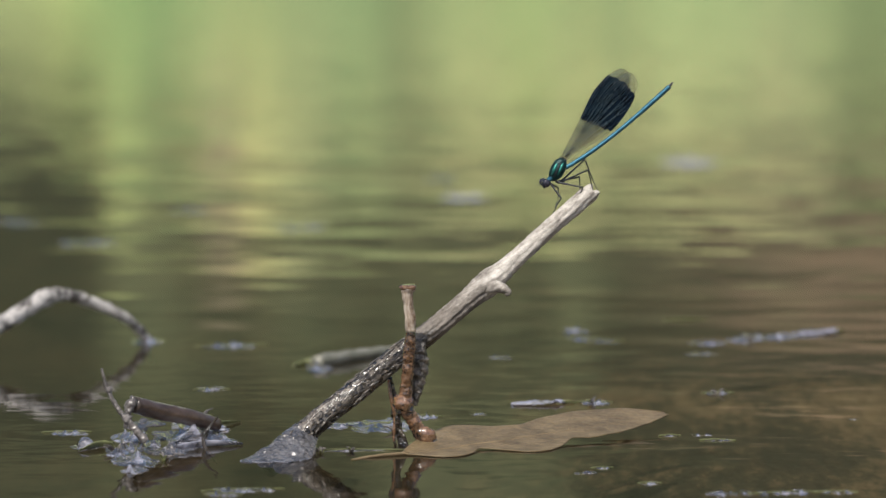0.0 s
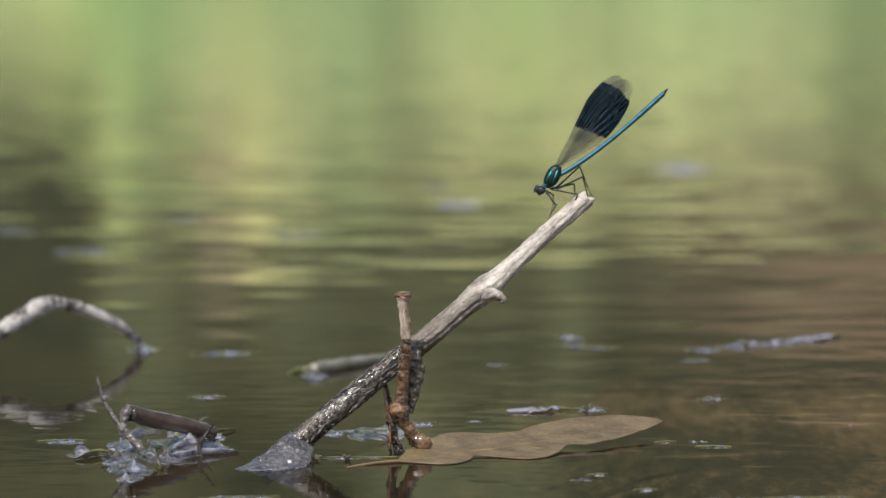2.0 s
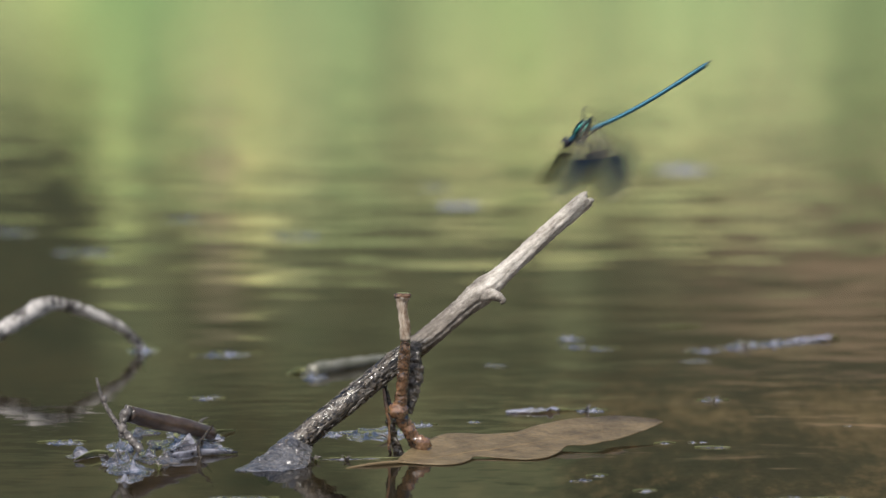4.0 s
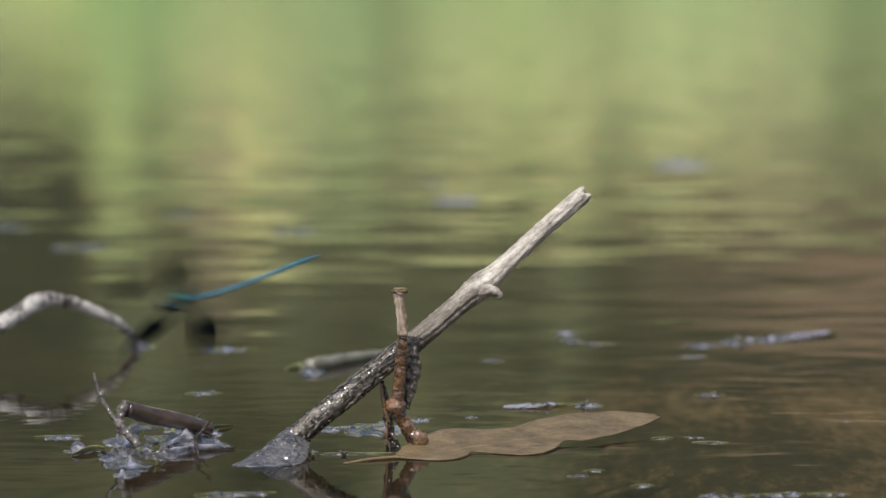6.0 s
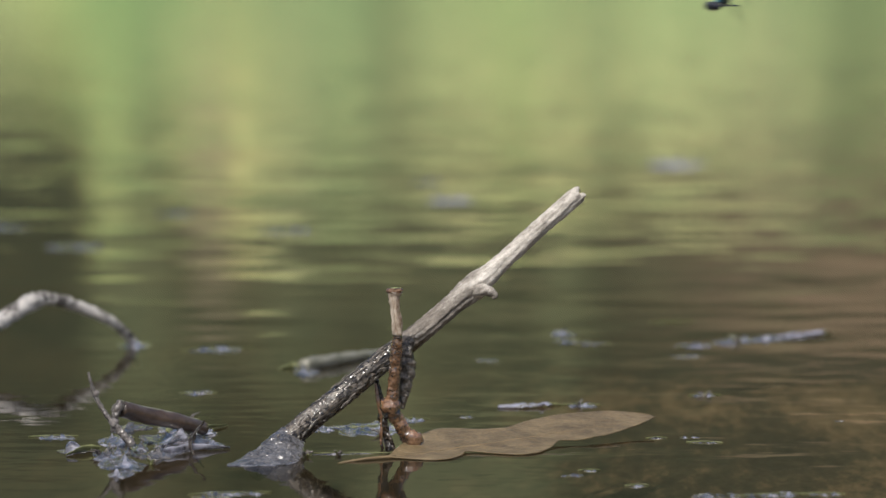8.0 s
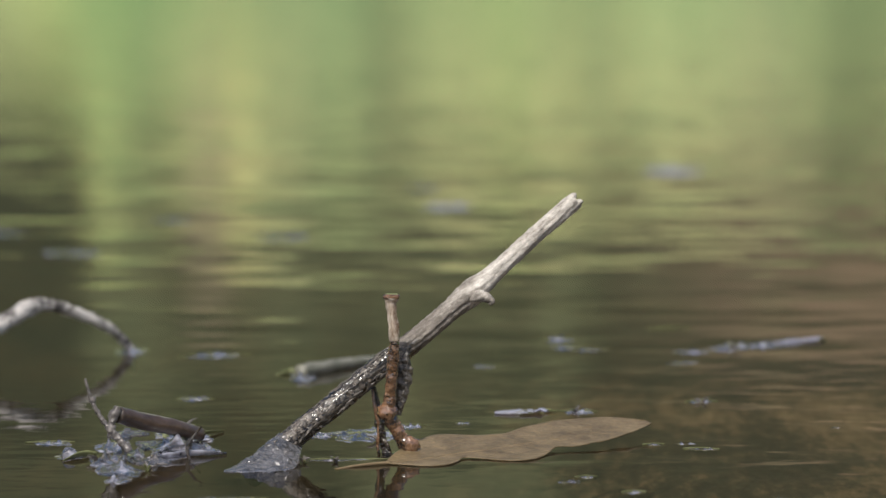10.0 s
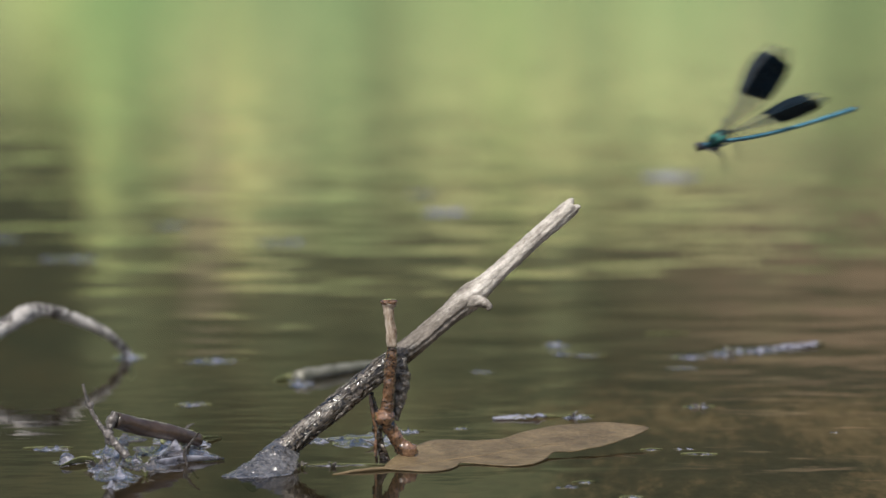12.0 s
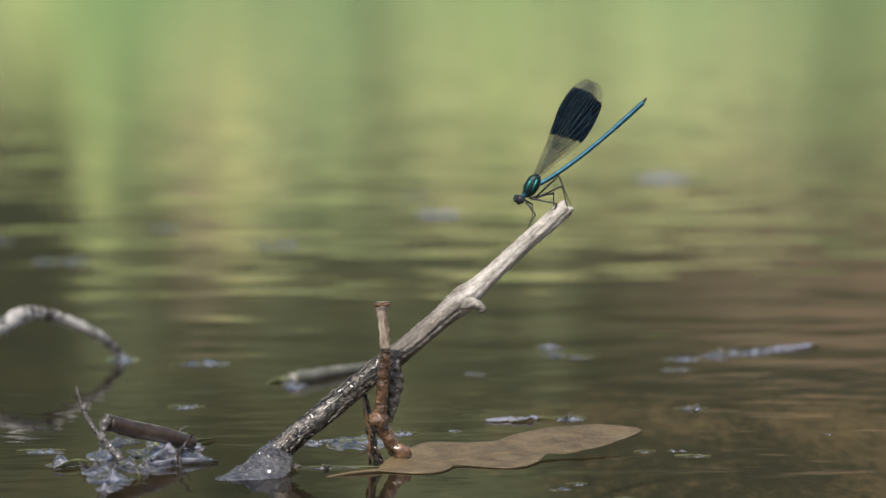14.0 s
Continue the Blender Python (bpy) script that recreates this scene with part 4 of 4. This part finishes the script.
def damselfly():
    t = thing("damselfly", (0, 0, 0), "metallic blue-green damselfly with dark-banded clear wings", "damselfly")
    kit = {"local": True}
    bm = blob(0, 0, 0, 3.35, 1.75, 2.45, 0.06, 1.0, seg=24)
    for v in bm.verts:
        v.co.x -= v.co.z * 0.45
        v.co.z -= v.co.x * 0.10
    part("thorax", bm, GREEN, t, "glossy metallic green thorax", **kit)
    for s in (1, -1):
        part("thorax_stripe", tube([(2.2, s * 1.30, -0.9, 0.16), (0.5, s * 1.72, 0.3, 0.26), (-1.6, s * 1.40, 1.5, 0.16)], 10, 6), BLACK, t, "black side seam", **kit)
        part("thorax_plate", tube([(2.5, s * 1.05, -0.1, 0.2), (1.0, s * 1.42, 0.95, 0.52), (-0.6, s * 1.25, 1.75, 0.2)], 12, 8), PLATE, t, "shining green side plate", **kit)
        part("thorax_plate", tube([(1.3, s * 1.35, -1.2, 0.2), (-0.3, s * 1.62, -0.2, 0.5), (-2.2, s * 1.30, 0.9, 0.2)], 12, 8), PLATE, t, "shining green side plate", **kit)
        part("wing_hinge", blob(-1.7, s * 0.7, 1.55, 0.7, 0.5, 0.5, 0.2, 3.0 + s, seg=10), BLACK, t, **kit)
        part("wing_hinge", blob(-3.0, s * 0.6, 1.0, 0.6, 0.45, 0.5, 0.2, 5.0 + s, seg=10), BLACK, t, **kit)
    part("neck", tube([(2.6, 0, -0.9, 1.0), (3.6, 0, -1.0, 0.75), (4.6, 0, -1.15, 0.6)], 10, 10), BLUE, t, **kit)
    head = part("head", blob(5.3, 0, -1.25, 1.25, 2.0, 1.4, 0.12, 4.0, seg=18), BLACK, t, "dark metallic head", **kit)
    for s in (1, -1):
        part("eye", blob(5.4, s * 2.1, -1.0, 1.15, 1.0, 1.25, 0.0, seg=16), EYE_MAT, head, "bulging dark eye", **kit)
        part("antenna", tube([(6.1, s * 0.5, -0.9, 0.09), (6.9, s * 0.9, -0.6, 0.07), (7.8, s * 1.2, -0.6, 0.04)], 6, 5), BLACK, head, **kit)
        # pale beads modelled in place of glints on the eyes
        part("glint_spot", blob(6.15, s * 0.75, -0.75, 0.26, 0.3, 0.24, 0.2, seg=8), PALE_SPOT, head, "pale bead standing in for an eye glint", **kit)
        part("glint_spot", blob(5.9, s * 1.9, -0.15, 0.3, 0.24, 0.2, 0.2, seg=8), PALE_SPOT, head, "pale bead standing in for an eye glint", **kit)
    part("mouth", blob(6.1, 0, -1.9, 0.55, 0.8, 0.6, 0.1, seg=10), BLACK, head, **kit)
    line = [(-2.2, -0.9), (-6, -1.25), (-11, -1.4), (-17, -1.25), (-24, -0.8), (-31, -0.1), (-37, 0.6), (-41, 1.1)]
    mids = spline(line, 20)
    for i in range(10):
        a, b, c = mids[2 * i], mids[2 * i + 1], mids[2 * i + 2]
        r = 0.66 if i < 7 else 0.74
        part("abdomen_segment", tube([(a[0], 0, a[1], r * (1.15 if i == 0 else 0.95)), (a[0] * 0.85 + b[0] * 0.15, 0, a[1] * 0.85 + b[1] * 0.15, r), (b[0], 0, b[1], r * 0.95), (b[0] * 0.15 + c[0] * 0.85, 0, b[1] * 0.15 + c[1] * 0.85, r), (c[0], 0, c[1], r * (0.95 if i < 9 else 0.6))], 12, 12), BLUE, t, **kit)
    for s in (1, -1):
        part("tail_clasper", tube([(-40.8, s * 0.4, 1.1, 0.25), (-41.8, s * 0.8, 1.4, 0.2), (-42.6, s * 0.5, 1.6, 0.1)], 8, 6), BLACK, t, **kit)
    moving = {}
    for place, (x, z) in WING.items():
        long = 33.2 if place == "front" else 32.2
        flat = mesh_of(wing_mesh(long, 3.0 if place == "front" else 8.0), "wing", [CLEAR, BAND])
        lines = [mesh_of(vein_mesh(long, i), "vein", [WING_VEIN]) for i in range(13)]
        for left in (True, False):
            w = tagged(new("wing", flat), "clear wing with a broad blue-black band")
            w.parent = t
            for line in lines:
                v = new("vein", line)
                v.parent = w
            moving[place, left] = (w, (x, 0.45 if left else -0.45, z))
    # knees, ankles and feet of the near and the far legs
    legs = [((4.2, -1.8), (4.7, -6.9), (6.8, -7.8), (11.4, -10.6)), ((2.4, -2.8), (-2.3, -8.2), (0.4, -10.1), (3.3, -11.6)), ((1.1, -3.6), (-6.7, -5.0), (-4.8, -9.9), (-3.8, -13.7))]
    for i, leg in enumerate(legs):
        for s in (1, -1):
            (ax, az), (bx, bz), (cx, cz), (dx, dz) = leg
            bend = 0.0 if s > 0 else 2.2
            root = (ax, s * 0.7, az)
            ob = new("leg", mesh_of(leg_mesh(root, (bx - bend, s * 3.6, bz + bend * 0.7), (cx - bend, s * 2.9, cz), (dx - bend, s * 1.6, dz)), "leg", [BLACK]))
            ob.parent = t
            tagged(ob, "thin black bristly leg")
            moving["leg", i, s] = (ob, root)
    return t, moving


PITCH_ROWS = [
    (0, 34),
    (0.2, 34),
    (0.5, 34),
    (1, 34),
    (1.5, 34),
    (2, 34),
    (2.5, 34),
    (3, 34),
    (3.2, 34),
    (3.7, 34),
    (4, 26),
    (4.3, 17),
    (4.6, 12),
    (4.9, 10),
    (5.1, 7),
    (5.3, 5),
    (5.4, 9),
    (5.5, 11),
    (5.6, 10),
    (5.7, 16),
    (5.8, 22),
    (5.9, 19),
    (6, 15),
    (6.1, -28),
    (6.2, -45),
    (6.3, 11),
    (6.4, 3),
    (6.5, -12),
    (6.6, 8),
    (6.7, 20),
    (6.8, 28),
    (6.9, 28),
    (7, 22),
    (7.1, 19),
    (7.2, 19),
    (7.3, 21),
    (7.4, 35),
    (7.5, 29),
    (7.6, 40),
    (7.7, 44),
    (7.8, 43),
    (8, 34),
    (8.2, 30),
    (8.6, 23),
    (9.2, 15),
    (10.3, 9),
    (11, 9),
    (11.3, 8),
    (11.4, 7),
    (11.5, 5),
    (11.6, 3),
    (11.7, 0),
    (11.8, 5),
    (11.9, 9),
    (12, 11),
    (12.1, 14),
    (12.2, 12),
    (12.3, 11),
    (12.4, 13),
    (12.5, 15),
    (12.6, 14),
    (12.7, 16),
    (12.8, 9),
    (12.9, 9),
    (13, 12),
    (13.1, 13),
    (13.2, 17),
    (13.3, 23),
    (13.4, 32),
    (13.5, 34),
    (13.7, 34),
    (14, 34),
]

# lift and sweep of the front wings, then of the hind wings
POSES = {"C": (87, 68.5, 87, 71), "S": (86, 53.5, 84, 73), "K": (87, 63, 87, 64.8), "O": (86, 63.8, 84, 76.4), "U": (74, 40, 70, 58), "D": (-35, -32, -45, -8), "F": (4, -50, -18, -22), "M": (25, 0, 12, 20), "B": (78, 35, 22, 62), "W": (60, 10, 35, 40)}
STROKES = [(0, "C"), (2.0, "C"), (2.6, "o"), (3.0, "O"), (3.6, "O"), (3.7, "W"), (3.8, "F"), (3.9, "U"), (4.0, "D"), (4.1, "U"), (4.2, "F"), (4.3, "U"), (4.4, "D"), (4.5, "U"), (4.6, "F"), (4.7, "U"), (4.8, "D"), (4.9, "U"), (5.0, "F"), (5.1, "U"), (5.2, "D"),
           (5.3, "M"), (5.4, "U"), (5.5, (4, -49, -36, -30, 12, -35)), (5.6, "U"), (5.7, "U"), (5.8, "U"), (5.9, "D"), (6.0, "P"), (6.1, "M"), (6.2, "M"), (6.3, "D"), (6.4, "M"), (6.5, (34, -47, -52, -55, 20, -20)), (6.6, "U"), (6.7, "B"), (6.8, "M"), (6.9, "U"), (7.0, "Q"), (7.1, "B"), (7.2, "F"), (7.3, "D"), (7.4, "M"), (7.5, (-19, -18, 16, -28, 50, 35)),
           (7.6, "M"), (7.7, "F"), (7.8, "D"), (7.9, "D"), (8.0, "U"), (8.1, "D"), (8.2, "U"), (8.4, "D"), (8.6, "U"), (11.4, "U"), (11.5, "R"), (11.6, "D"), (11.7, "U"), (11.8, "U"), (11.9, "F"), (12.0, (60, 40, 27, 67)), (12.1, "F"), (12.2, "B"), (12.3, "B"), (12.4, "B"), (12.5, (50, 40, 5, 58, 0, -55)), (12.6, "W"), (12.7, "B"),
           (12.8, "B"), (12.9, "B"), (13.0, (14, -3, 12, 12, -40, -10)), (13.1, "B"), (13.2, "W"), (13.3, "M"), (13.4, "B"), (13.5, "S"), (13.6, "o"), (13.8, "K"), (14.0, "K")]
POSES["P"] = (-19, -56, -17, -13, 15, 0)
POSES["Q"] = (-3, -38, -27, -34, -20, -10)
POSES["R"] = (30, -10, -25, -10)
POSES["o"] = tuple((a + b) / 2 for a, b in zip(POSES["C"], POSES["O"]))
BEATS = {"U": "F", "D": "U", "F": "U", "M": "D", "B": "F", "W": "D", "P": "U", "Q": "U", "R": "D"}


def motions():
    walk(FLY, [
        (0, fly_pose(40.5, 20.0, 78.4, 192, 33.8, 0)),
        (0.2, fly_pose(40.5, 20.0, 78.4, 192, 33.8, 0)),
        (0.5, fly_pose(40.5, 20.0, 78.4, 192, 33.8, 0)),
        (1, fly_pose(40.5, 20.0, 78.4, 192, 33.8, 0)),
        (1.5, fly_pose(40.5, 20.0, 78.4, 192, 33.8, 0)),
        (2, fly_pose(40.5, 20.0, 78.4, 192, 33.8, 0)),
        (2.5, fly_pose(40.5, 20.0, 78.4, 192, 33.8, 0)),
        (3, fly_pose(40.5, 20.0, 78.4, 192, 33.8, 0)),
        (3.2, fly_pose(40.5, 20.0, 78.4, 192, 33.8, 0)),
        (3.7, fly_pose(40.5, 20.0, 78.4, 192, 33.8, 0)),
        (4, fly_pose(49.2, 20.0, 92.1, 185, 25.7, 0)),
        (4.3, fly_pose(77.4, 25.0, 101.5, 178, 17.0, 0)),
        (4.6, fly_pose(114.2, 30.0, 91.1, 180, 12.3, 0)),
        (4.9, fly_pose(107.4, 25.0, 66.4, 186, 9.7, 0)),
        (5.1, fly_pose(82.5, 20.0, 58.4, 184, 7.3, 0)),
        (5.3, fly_pose(61.0, 20.0, 57.9, 192, 4.8, 0)),
        (5.4, fly_pose(52.0, 12.0, 64.1, 205, 9.3, 6)),
        (5.5, fly_pose(44.9, 6.0, 68.6, 223, 7.9, 17)),
        (5.6, fly_pose(21.0, 8.0, 70.2, 204, 9.9, 6)),
        (5.7, fly_pose(5.8, 16.0, 65.8, 190, 15.6, 0)),
        (5.8, fly_pose(-16.7, 20.0, 54.7, 186, 22.3, 0)),
        (5.9, fly_pose(-40.6, 26.0, 45.9, 184, 18.8, 14)),
        (6, fly_pose(-67.7, 32.0, 40.4, 179, 16.6, 32)),
        (6.1, fly_pose(-89.5, 60.0, 49.1, 160, -27.7, 20)),
        (6.2, fly_pose(-97.8, 90.0, 50.2, 140, -45.2, 25)),
        (6.3, fly_pose(-105.1, 80.0, 54.5, 150, 11.5, 10)),
        (6.4, fly_pose(-102.0, 70.0, 72.2, 140, 3.0, 0)),
        (6.5, fly_pose(-90.9, 60.0, 84.1, 130.6, -5.4, -3.6)),
        (6.6, fly_pose(-70.8, 45.0, 89.7, 160, 7.9, 0)),
        (6.7, fly_pose(-54.6, 35.0, 91.6, 172, 19.5, 0)),
        (6.8, fly_pose(-33.3, 26.0, 94.4, 182, 28.5, 0)),
        (6.9, fly_pose(-20.0, 20.0, 100.6, 187, 27.9, -8)),
        (7, fly_pose(-4.8, 20.0, 107.1, 178.3, 22.7, -20)),
        (7.1, fly_pose(1.8, 20.0, 109.0, 183, 19.5, -8)),
        (7.2, fly_pose(9.6, 20.0, 114.7, 190, 18.5, 0)),
        (7.3, fly_pose(20.5, 20.0, 117.6, 200, 20.8, 0)),
        (7.4, fly_pose(34.6, 20.0, 115.3, 216, 32.0, 6)),
        (7.5, fly_pose(43.8, 18.0, 114.5, 235.6, 21.5, 12)),
        (7.6, fly_pose(54.3, 18.0, 117.7, 228, 34.0, 6)),
        (7.7, fly_pose(63.7, 18.0, 121.6, 222, 43.5, 0)),
        (7.8, fly_pose(69.9, 18.0, 128.5, 220, 43.4, 0)),
        (8, fly_pose(92.4, 18.0, 130.5, 215, 33.9, 0)),
        (8.2, fly_pose(108.2, 18.0, 131.9, 205, 29.5, 0)),
        (8.6, fly_pose(128.3, 20.0, 148.5, 190, 23.2, 0)),
        (9.2, fly_pose(170.6, 30.0, 155.5, 180, 15.4, 0)),
        (10.3, fly_pose(205.3, 35.0, 120.2, 180, 8.8, 0)),
        (11, fly_pose(173.5, 30.0, 102.9, 182, 8.8, 0)),
        (11.3, fly_pose(150.9, 26.0, 98.4, 182, 8.1, 0)),
        (11.4, fly_pose(145.1, 25.0, 98.5, 182, 7.0, 0)),
        (11.5, fly_pose(140.0, 24.0, 99.3, 183, 5.5, 0)),
        (11.6, fly_pose(129.5, 22.0, 102.9, 184, 2.6, 0)),
        (11.7, fly_pose(122.0, 20.0, 102.2, 184, 0.4, 0)),
        (11.8, fly_pose(116.4, 20.0, 97.0, 184, 4.7, 0)),
        (11.9, fly_pose(107.1, 20.0, 96.2, 184, 8.7, 0)),
        (12, fly_pose(92.4, 20.0, 91.2, 182, 10.7, 0)),
        (12.1, fly_pose(86.6, 20.0, 92.4, 182, 13.6, 0)),
        (12.2, fly_pose(72.9, 20.0, 94.8, 184, 12.0, 0)),
        (12.3, fly_pose(63.4, 20.0, 93.3, 184, 11.4, 0)),
        (12.4, fly_pose(58.6, 20.0, 93.2, 186, 13.4, 0)),
        (12.5, fly_pose(54.6, 20.0, 89.2, 190, 15.4, 0)),
        (12.6, fly_pose(50.6, 20.0, 84.4, 190, 14.4, 0)),
        (12.7, fly_pose(46.9, 20.0, 79.4, 190, 15.6, 0)),
        (12.8, fly_pose(45.8, 20.0, 78.7, 191, 9.3, 0)),
        (12.9, fly_pose(45.7, 20.0, 78.8, 191, 9.0, 0)),
        (13, fly_pose(44.8, 20.0, 78.9, 192, 12.5, 0)),
        (13.1, fly_pose(44.2, 20.0, 79.5, 192, 13.4, 0)),
        (13.2, fly_pose(44.3, 20.0, 78.8, 192, 17.1, 0)),
        (13.3, fly_pose(43.1, 20.0, 79.5, 192, 22.8, 0)),
        (13.4, fly_pose(40.8, 20.0, 78.9, 192, 32.2, 0)),
        (13.5, fly_pose(40.5, 20.0, 78.4, 192, 33.8, 0)),
        (13.7, fly_pose(40.5, 20.0, 78.4, 192, 33.8, 0)),
        (14, fly_pose(40.5, 20.0, 78.4, 192, 33.8, 0)),
    ])
    beats = []

    def of(s):
        p = s if isinstance(s, tuple) else POSES[s]
        return p + (0, 0) if len(p) == 4 else p

    for (t0, a), (t1, b) in zip(STROKES, STROKES[1:] + [(14.0, "K")]):
        beats.append((t0, of(a)))
        if (isinstance(a, tuple) or a in BEATS) and t1 - t0 < 0.11:
            # half a wing beat between two strokes
            other = of(BEATS[a] if a in BEATS else "U" if a[0] < 30 else "F")
            for step, q in ((0.0334, a), (0.0667, b)):
                k = 0.72 if isinstance(q, tuple) else 0.3
                beats.append((t0 + step, tuple(k * u + (1 - k) * v for u, v in zip(of(q), other))))
    seen, rows = set(), []
    for t, p in beats:
        if frame(t) not in seen:
            seen.add(frame(t))
            rows.append((t, p))
    for place in WING:
        k = 0 if place == "front" else 2
        for left in (True, False):
            ob, root = MOVING[place, left]
            walk(ob, [(t, wing_pose(root, p[k], p[k + 1], p[4 + k // 2] * (1 if left else -1), left)) for t, p in rows])
    for key, (ob, root) in MOVING.items():
        if key[0] != "leg":
            continue
        steps = []
        for t, p in PITCH_ROWS:
            tucked = (3.8 < t < 12.15)
            steps.append((t, pose(*(Vector(root) * MM), 0, 62 if tucked else 37.4 - p, 0)))
        walk(ob, steps)
    walk(WATER_SHEET, [(0, pose(0, 0, 0)), (14, pose(0.05, -0.02, 0))])


ground()
WATER_SHEET = water()
backdrop()
perch_branch()
upright_twig()
dead_leaf()
arched_twig()
stem_raft()
wet_clump()
lone_bubble()
soaked_stem()
fragments()
tufts()
FLY, MOVING = damselfly()
motions()
